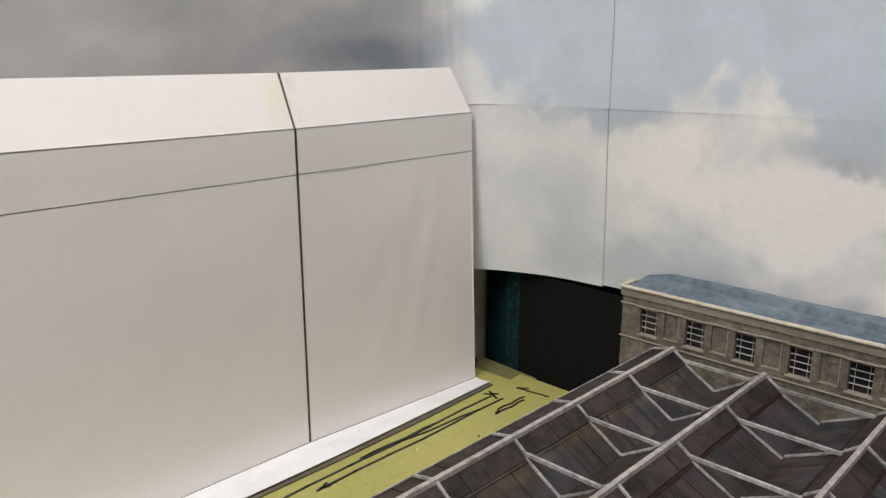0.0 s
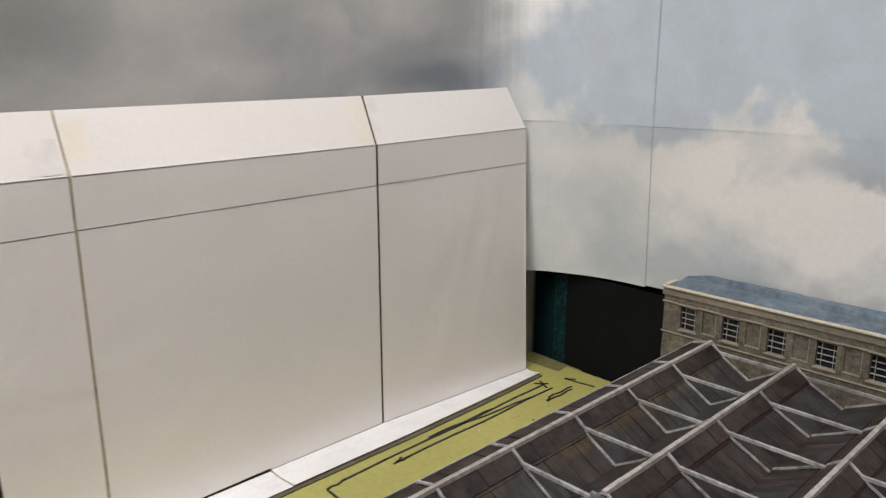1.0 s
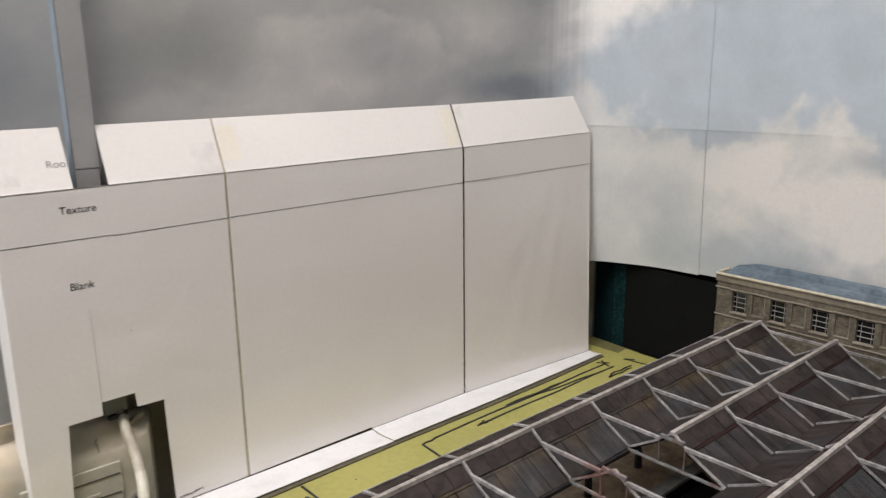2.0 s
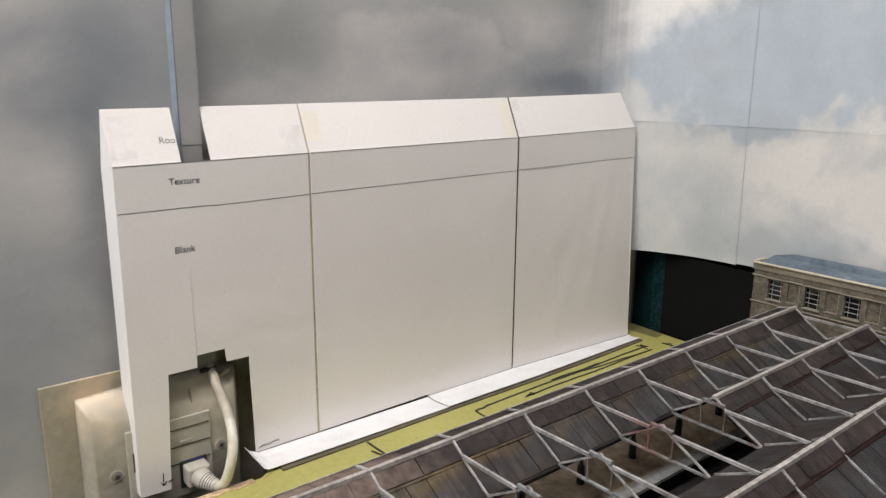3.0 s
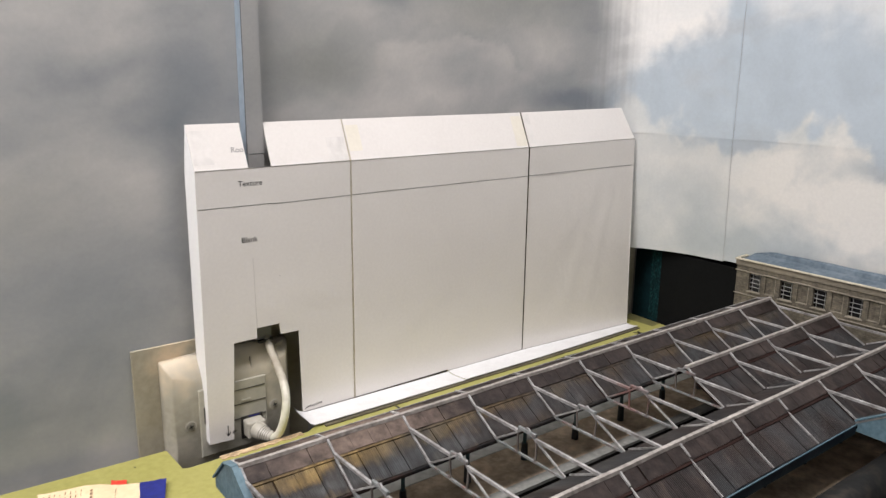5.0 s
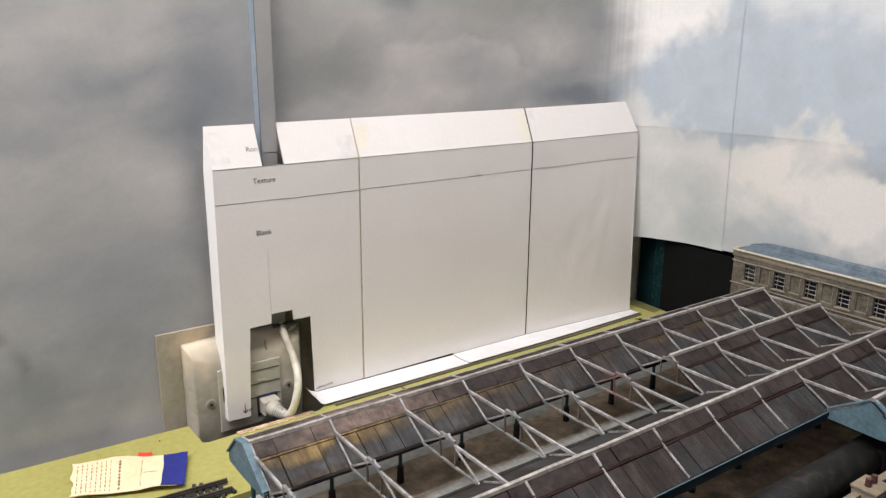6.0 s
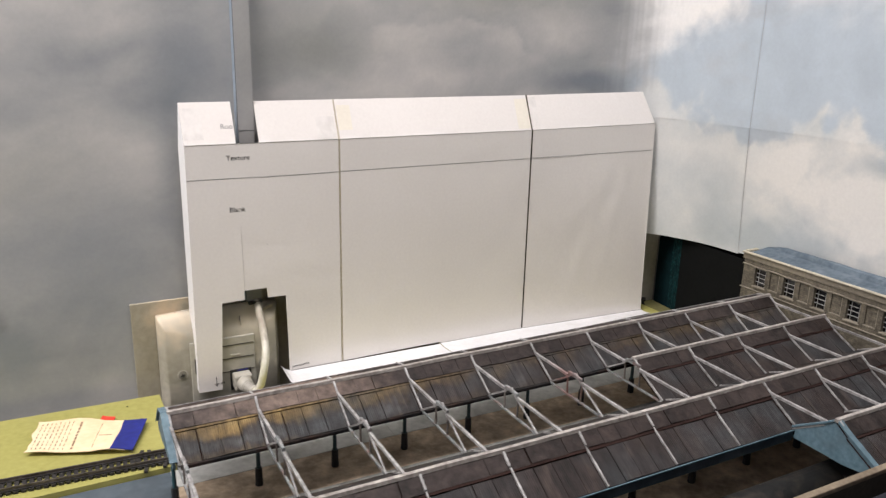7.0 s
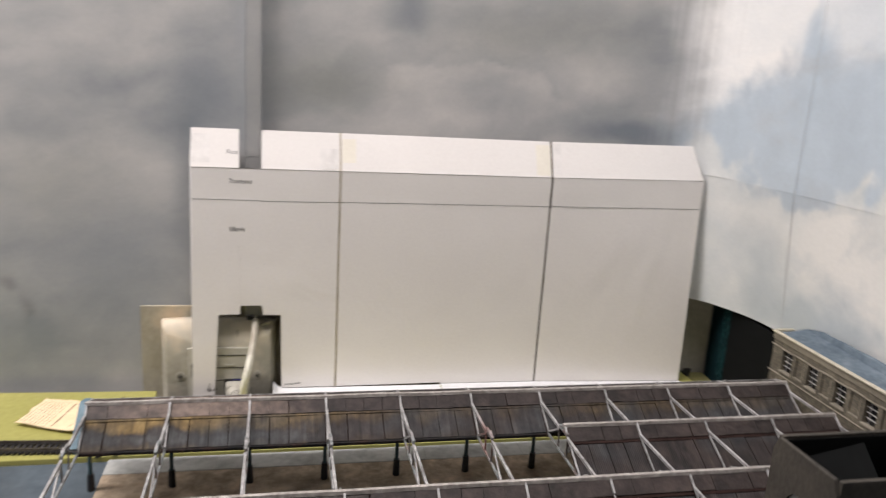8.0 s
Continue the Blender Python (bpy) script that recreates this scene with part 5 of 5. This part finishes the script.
def platform(x0, x1, y0, y1, label, edge_far, edge_near):
    p = tagged(new("platform"), label, "platform", "", "structure")
    part("surface", box(B(), x0, x1, y0 + edge_near, y1 - edge_far, -0.003, PLAT_Z - 0.0002), PLATFORM, p)
    for a, b, out, mat in ((y1 - edge_far, y1, 0.0, COPING), (y0, y0 + edge_near, -0.0025, DIRTY_EDGE)):
        part("platform_wall", box(B(), x0 + 0.0004, x1, a + 0.0003, b - 0.0001, -0.003, PLAT_Z - 0.0019), TRACK_BED, p, "black wall under the edging")
        n = int((x1 - x0) / 0.062)
        for k in range(n):
            w = (x1 - x0) / n
            part("edging_slab", box(B(), x0 + w * k + 0.00005, x0 + w * (k + 1) - 0.00005, a + 0.0001 + out, b - 0.0001, PLAT_Z - 0.0018, PLAT_Z + 0.0001 * noise.noise(Vector((k * 1.3, a * 99, 0)))), mat, p)
    return p


platform(-0.0365, 0.40, -0.1645, -0.1105, "brown earth platform with pale edging", 0.017, 0.0045)
platform(-0.0365, 0.40, -0.2690, -0.2130, "brown platform under the second canopy row", 0.005, 0.0045)


def track(name, a, b, z, label, seed):
    a, b = Vector((*a, z)), Vector((*b, z))
    d = (b - a).normalized()
    side = Vector((-d.y, d.x, 0))
    t = thing(name, label, "track")
    length = (b - a).length
    rnd = random.Random(seed)
    n = int(length / 0.0036)
    key = ("sleeper", name)
    for k in range(n):
        c = a + d * (0.0018 + 0.0036 * k)
        ob = piece("sleeper", key, lambda: box(B(), -0.0011, 0.0011, -0.0070, 0.0070, 0.0, 0.0014), SLEEPER, 0, t)
        ob.matrix_local = pose(c.x, c.y, c.z, 0, 0, math.degrees(math.atan2(d.y, d.x)) + rnd.uniform(-1.5, 1.5))
    for s in (-0.00485, 0.00485):
        part("rail", bar(B(), a + side * s + Vector((0, 0, 0.0025)), b + side * s + Vector((0, 0, 0.0025)), 0.0010, 0.0021), RAIL, t)
        for off in (-0.0009, 0.0009):
            part("chair_strip", bar(B(), a + side * (s + off) + Vector((0, 0, 0.0017)), b + side * (s + off) + Vector((0, 0, 0.0017)), 0.0008, 0.0007), SLEEPER, t)
    return t


whole("track_bed", box(B(), -0.034, 0.396, -0.2125, -0.1650, -0.0034, -0.0026), TRACK_BED, "black ballasted bed between the platforms", "track bed", "structure")
whole("track_bed", box(B(), -0.034, 0.396, -0.3320, -0.2695, -0.0034, -0.0026), TRACK_BED, "black ballasted bed before the second platform", "track bed", "structure")
track("track", (-0.45, -0.0560), (-0.030, -0.0815), 0.0003, "black sleepered model railway track on the green board", 3)
track("platform_track", (-0.30, -0.1880), (0.39, -0.1880), -0.003, "dark model track between the platforms", 4)
track("platform_track", (-0.30, -0.2850), (0.39, -0.2850), -0.003, "dark model track between the platforms", 5)
rnd = random.Random(8)
for k in range(9):
    x, y = rnd.uniform(-0.052, -0.030), rnd.uniform(-0.091, -0.070)
    m = pose(x, y, 0.0004, 0, 0, rnd.uniform(60, 120))
    ob = whole("loose_sleeper", box(B(), -0.0022, 0.0022, -0.0010, 0.0010, 0, 0.0014), SLEEPER, "loose black sleeper end on the board", "sleeper")
    ob["group"] = "loose sleepers"
    ob.matrix_world = m

rnd = random.Random(31)
for x, y, mat, r in ((0.2973, -0.0452, WHITE_CARD, 0.0006), (0.3283, -0.0487, SLEEPER, 0.0004), (0.3308, -0.0586, SLEEPER, 0.0006), (0.3523, -0.0538, SLEEPER, 0.0003), (-0.048, -0.006, SLEEPER, 0.0005), (0.145, -0.040, PLATFORM, 0.0005)):
    bm = B()
    bmesh.ops.create_icosphere(bm, subdivisions=1, radius=r)
    for v in bm.verts:
        v.co *= rnd.uniform(0.75, 1.2)
        v.co.z = max(v.co.z, -r * 0.5)
    ob = whole("crumb", bm, mat, "tiny crumb of debris lying on the green board", "debris")
    ob["group"] = "crumbs on the board"
    ob.matrix_world = pose(x, y, r * 0.5, 0, 0, rnd.uniform(0, 180))

# ---- booklet on the board ----
leaf = thing("leaflet", "folded cream leaflet with a blue panel lying on the board", "leaflet")
A0, A1, A2, A3 = Vector((-0.1065, -0.0455, 0)), Vector((-0.0985, -0.0075, 0)), Vector((-0.0389, -0.0346, 0)), Vector((-0.0514, -0.0682, 0))


def on_leaf(s, t, lift=0.0):
    p = (A0 * (1 - s) + A3 * s) * (1 - t) + (A1 * (1 - s) + A2 * s) * t
    z = 0.0022 + 0.0016 * abs(math.sin(s * 5.2)) + 0.001 * math.cos(s * 9 + t * 2)
    return Vector((p.x, p.y, z + lift))


def leaf_patch(name, s0, s1, t0, t1, mat, lift=0.0, thick=0.0004, n=10, m=2, torn=0.0):
    """A patch of the sheet; torn: how deep its first edge is zigzagged."""
    bm = B()
    cols = []
    for a in range(n + 1):
        col = []
        for dz in (0, -thick):
            for c in range(m + 1):
                t = t0 + (t1 - t0) * c / m
                s = s0 + (s1 - s0) * a / n
                if torn and a == 0:
                    s += 0.45 * torn * (c % 2) + 1.6 * torn * noise.noise(Vector((c * 1.37, 3.3, 1)))
                if torn and c == m:
                    t += 0.02 * noise.noise(Vector((s * 30, t1, 4)))
                col.append(bm.verts.new(on_leaf(s, t, lift + dz)))
        cols.append(col)
    for p, q in zip(cols, cols[1:]):
        for c in range(m):
            bm.faces.new((p[c], q[c], q[c + 1], p[c + 1]))
            bm.faces.new((p[c + m + 2], q[c + m + 2], q[c + m + 1], p[c + m + 1]))
        bm.faces.new((p[0], p[m + 1], q[m + 1], q[0]))
        bm.faces.new((p[m], q[m], q[2 * m + 1], p[2 * m + 1]))
    return part(name, bm, mat, leaf)


leaf_patch("sheet", 0.0, 0.93, 0.0, 1.0, PAPER, 0.0, 0.0004, 18, 14, 0.022)
leaf_patch("blue_panel", 0.79, 1.0, 0.0, 0.99, BLUE_PRINT, 0.0004, 0.0003, 8, 8, 0.008)
leaf_patch("red_corner", 0.56, 0.68, 0.96, 1.18, RED_PRINT, -0.0006, 0.0003)
rnd = random.Random(12)
for row in range(8):
    for colm in range(8):
        s = 0.045 + 0.041 * row
        t = 0.06 + 0.113 * colm + rnd.uniform(-0.01, 0.01)
        leaf_patch("text_bar", s, s + rnd.uniform(0.005, 0.009), t, t + rnd.uniform(0.045, 0.085), BROWN_INK, 0.0002, 0.00008, 1)
for k in range(9):
    leaf_patch("heading_bar", 0.405, 0.425, 0.07 + 0.093 * k, 0.07 + 0.093 * k + rnd.uniform(0.04, 0.075), BROWN_INK, 0.0002, 0.00008, 1)
leaf_patch("rule", 0.60, 0.606, 0.10, 0.88, BROWN_INK, 0.0002, 0.00008, 1)
leaf_patch("rule", 0.62, 0.74, 0.46, 0.475, BROWN_INK, 0.0002, 0.00008, 1)

# ---- stone building against the side wall ----
hall = thing("stone_building", "low grey stone model building with a flat roof", "building")
FX, TZ = 0.397, 0.0805
Y_END, Y_FAR = -0.44, -0.1030
WIN_Y0, WIN_P, WIN_W, WZ0, WZ1 = -0.1190, -0.02585, 0.0100, 0.0560, 0.0708
wins = [WIN_Y0 + WIN_P * k for k in range(12)]
# the wall in three bands, the middle one cut by windows
part("wall", box(B(), FX, FX + 0.006, Y_END, Y_FAR, -0.003, WZ0), STONE, hall)
part("wall", box(B(), FX, FX + 0.006, Y_END, Y_FAR, WZ1, TZ - 0.002), STONE, hall)
edges = [Y_FAR] + [v for y in wins for v in (y + WIN_W / 2, y - WIN_W / 2)] + [Y_END]
for a, c in zip(edges[::2], edges[1::2]):
    m = (a + c) / 2
    if a == Y_FAR:
        part("pier", box(B(), FX, FX + 0.006, c, a, WZ0, WZ1), STONE, hall)
        continue
    if c - a > -0.008:
        continue
    for y0, y1 in ((c, m - 0.0040), (m + 0.0040, a)):
        part("pier", box(B(), FX, FX + 0.006, y0, y1, WZ0, WZ1), STONE, hall)
    part("blind_panel", box(B(), FX + 0.0012, FX + 0.006, m - 0.0040, m + 0.0040, WZ0, WZ1), STONE, hall)
    # the pale base and side strips stand in for light on the recess edges
    part("panel_base", box(B(), FX - 0.0003, FX + 0.0012, m - 0.0044, m + 0.0044, WZ0 + 0.0004, WZ0 + 0.0012), STONE_TRIM, hall)
    part("panel_lit_edge", box(B(), FX - 0.0002, FX + 0.0010, m - 0.0044, m - 0.0040, WZ0 + 0.0012, WZ1 - 0.0004), STONE_TRIM, hall)
part("end_wall", box(B(), FX + 0.006, 0.424, Y_FAR - 0.005, Y_FAR, -0.003, TZ - 0.002), STONE, hall)
for y in wins:
    win = part("window", box(B(), FX + 0.0030, FX + 0.0034, y - WIN_W / 2, y + WIN_W / 2, WZ0, WZ1), DARK_GLASS, hall, "dark window with pale glazing bars")
    for dy in (-0.0030, 0.0030):
        part("glazing_bar", box(B(), FX + 0.0025, FX + 0.0030, y + dy - 0.00010, y + dy + 0.00010, WZ0, WZ1), GLAZING, win)
    for k in range(1, 5):
        z = WZ0 + (WZ1 - WZ0) * k / 4.4
        part("glazing_bar", box(B(), FX + 0.0021, FX + 0.0030, y - WIN_W / 2, y + WIN_W / 2, z - 0.00013, z + 0.00013), GLAZING, win)
    part("sill", box(B(), FX - 0.0010, FX + 0.0026, y - WIN_W / 2 - 0.0009, y + WIN_W / 2 + 0.0009, WZ0 - 0.0008, WZ0 + 0.0003, 0.0002), STONE_TRIM, win, "pale stone sill")
    part("lintel", box(B(), FX - 0.0008, FX, y - WIN_W / 2 - 0.0018, y + WIN_W / 2 + 0.0018, WZ1 + 0.0001, WZ1 + 0.0010, 0.0002), STONE_TRIM, win)
for a, c in zip(wins, wins[1:]):
    part("string_course", box(B(), FX - 0.0008, FX, c + WIN_W / 2 + 0.0019, a - WIN_W / 2 - 0.0019, WZ1 + 0.0004, WZ1 + 0.0014, 0.0002), STONE_TRIM, hall)
part("string_course", box(B(), FX - 0.0008, FX, wins[0] + WIN_W / 2 + 0.0019, Y_FAR + 0.0008, WZ1 + 0.0004, WZ1 + 0.0014, 0.0002), STONE_TRIM, hall)
part("string_course", box(B(), FX - 0.0009, FX, Y_END, Y_FAR + 0.0008, WZ0 - 0.0036, WZ0 - 0.0027, 0.0003), STONE_TRIM, hall)
part("cornice", box(B(), FX - 0.0007, FX + 0.002, Y_END, Y_FAR + 0.0012, TZ - 0.0050, TZ - 0.0004, 0.0004), CORNICE, hall, "smooth tan cornice band")
part("coping", box(B(), FX - 0.0020, FX + 0.0012, Y_END, Y_FAR + 0.0015, TZ - 0.0003, TZ + 0.0007, 0.0002), CREAM_TRIM, hall, "cream painted coping")
part("coping", box(B(), FX + 0.0014, 0.4105, Y_FAR - 0.0015, Y_FAR + 0.0015, TZ - 0.0003, TZ + 0.0013, 0.0003), CREAM_TRIM, hall, "cream painted coping")
rf = B()
pts = [(0.3990, Y_FAR - 0.0016, TZ - 0.0008), (0.3990, Y_END, TZ - 0.0008)]
back = []
for k in range(61):
    y = Y_END + (Y_FAR - 0.0016 - Y_END) * k / 60
    back.append((min(0.4205 + 0.05 * max(0, -0.2 - y) + 0.0018 * noise.noise(Vector((y * 70, 0.3, 0))), 0.46), y, TZ + 0.0052 - 0.004 * max(0.0, (y - Y_FAR + 0.016) / 0.016) + 0.0007 * noise.noise(Vector((y * 45, 2.3, 0)))))
solid(rf, pts + back, (0, 0, -0.0012))
part("roof", rf, FLAT_ROOF, hall, "blue-grey felt roof")

# ---- nearer station building, tower ----
near = thing("parapet_building", "model station building with tan parapet and slate roof", "building")
PY, PZ = -0.3405, 0.078
part("wall", box(B(), -0.02, 0.2195, PY - 0.0026, PY - 0.0004, -0.003, PZ - 0.002), TOWER_STONE, near)
part("parapet", box(B(), -0.02, 0.2195, PY - 0.0030, PY, PZ - 0.0022, PZ, 0.0004), TAN_TRIM, near, "tan parapet coping")
part("roof", solid(B(), [(-0.02, PY - 0.0045, PZ - 0.010), (0.2195, PY - 0.0045, PZ - 0.010), (0.2195, PY - 0.05, PZ - 0.004), (-0.02, PY - 0.05, PZ - 0.004)], (0, 0, -0.002)), SLATE, near)
ch = part("chimney", box(B(), 0.1285, 0.1392, PY - 0.0085, PY + 0.0010, PZ - 0.014, PZ + 0.0015, 0.0004), STONE_TRIM, near)
part("chimney_cap", box(B(), 0.1278, 0.1399, PY - 0.0090, PY + 0.0014, PZ + 0.0013, PZ + 0.0027, 0.0004), TAN_TRIM, ch)
for x in (0.1318, 0.1362):
    part("chimney_pot", rod(B(), (x, PY - 0.0035, PZ + 0.0027), (x, PY - 0.0035, PZ + 0.0058), 0.0013, 0.0011, 12), TERRACOTTA, ch, "red clay pot")

tower = thing("hollow_tower", "open-topped stone model tower with a round opening", "tower")
TX0, TX1, TY0, TY1, TTZ, TW = 0.2200, 0.268, -0.3735, -0.3438, 0.136, 0.0015
OC_Y, OC_Z, OC_R = (TY0 + TY1) / 2, 0.1168, 0.0054
wall = B()
ring = [(OC_Y + OC_R * math.cos(a), OC_Z + OC_R * math.sin(a)) for a in (2 * math.pi * k / 32 for k in range(32))]
frame_pts = []
for y, z in ring:
    d = Vector((y - OC_Y, z - OC_Z)).normalized()
    far_k = min(abs(((TY1 if d.x > 0 else TY0) - OC_Y) / d.x) if abs(d.x) > 1e-6 else 9, abs(((TTZ if d.y > 0 else 0.0) - OC_Z) / d.y) if abs(d.y) > 1e-6 else 9)
    frame_pts.append((OC_Y + d.x * far_k, OC_Z + d.y * far_k))
lay = []
for x in (TX0, TX0 + TW):
    lay.append(([wall.verts.new((x, y, z)) for y, z in ring], [wall.verts.new((x, y, z)) for y, z in frame_pts]))
for k in range(32):
    for rg, fr in lay:
        wall.faces.new((rg[k - 1], rg[k], fr[k], fr[k - 1]))
    wall.faces.new((lay[0][0][k - 1], lay[0][0][k], lay[1][0][k], lay[1][0][k - 1]))
    wall.faces.new((lay[0][1][k - 1], lay[0][1][k], lay[1][1][k], lay[1][1][k - 1]))
part("wall", wall, TOWER_STONE, tower, "stone wall with a round opening")
part("wall", box(B(), TX1 - TW, TX1, TY0, TY1, 0, TTZ), TOWER_STONE, tower)
part("wall", box(B(), TX0 + TW, TX1 - TW, TY1 - TW, TY1, 0, TTZ), TOWER_STONE, tower)
part("wall", box(B(), TX0 + TW, TX1 - TW, TY0, TY0 + TW, 0, TTZ), TOWER_STONE, tower)
part("inner_floor", box(B(), TX0 + TW, TX1 - TW, TY0 + TW, TY1 - TW, 0.085, 0.087), BLACK_WALL, tower)
for q in ((TX0 + TW, TX1 - TW, TY1 - TW - 0.0004, TY1 - TW, 0.087, TTZ - 0.0012), (TX1 - TW - 0.0004, TX1 - TW, TY0 + TW, TY1 - TW - 0.0004, 0.087, TTZ - 0.0012), (TX0 + TW, TX0 + TW + 0.0004, TY0 + TW, TY1 - TW - 0.0004, 0.087, OC_Z - OC_R - 0.001)):
    part("lining", box(B(), *q), BLACK_WALL, tower, "black inner lining")
part("inner_brace", solid(B(), [(TX0 + TW + 0.0005, TY1 - TW - 0.001, TTZ - 0.009), (TX1 - 0.016, TY1 - TW - 0.001, TTZ - 0.003), (TX1 - 0.016, TY0 + TW + 0.001, TTZ - 0.026), (TX0 + TW + 0.0005, TY0 + TW + 0.001, TTZ - 0.034)], (0, 0, -0.001)), BLACK_WALL, tower, "slanting black brace")
part("disc", rod(B(), (TX0 + 0.0014, OC_Y, OC_Z), (TX0 + 0.0009, OC_Y, OC_Z), OC_R * 0.98, OC_R * 0.98, 32), DIRTY_EDGE, tower, "grey clock disc")

# ---- locomotive ----
loco = thing("model_locomotive", "dark weathered model locomotive standing at the platform", "locomotive")
LY, LZ = -0.2850, 0.0215
bm = B()
rod(bm, (0.165, LY, LZ), (0.262, LY, LZ), 0.0098, 0.0098, 28)
shade_smooth(part("boiler", bm, LOCO_BLACK, loco))
part("smokebox_door", rod(B(), (0.1625, LY, LZ), (0.165, LY, LZ), 0.0078, 0.0092, 28), LOCO_BLACK, loco)
part("running_plate", box(B(), 0.158, 0.30, LY - 0.009, LY + 0.009, 0.0095, 0.0112, 0.0003), LOCO_BLACK, loco)
part("tender", box(B(), 0.266, 0.325, LY - 0.0095, LY + 0.0095, 0.008, 0.0265, 0.001), LOCO_BLACK, loco)
for k in range(4):
    part("wheel", rod(B(), (0.18 + 0.022 * k, LY + 0.0062, 0.0082), (0.18 + 0.022 * k, LY + 0.0048, 0.0082), 0.0066, 0.0066, 20), BLACK_IRON, loco)
for k in range(4):
    part("wheel", rod(B(), (0.18 + 0.022 * k, LY - 0.0048, 0.0082), (0.18 + 0.022 * k, LY - 0.0062, 0.0082), 0.0066, 0.0066, 20), BLACK_IRON, loco)
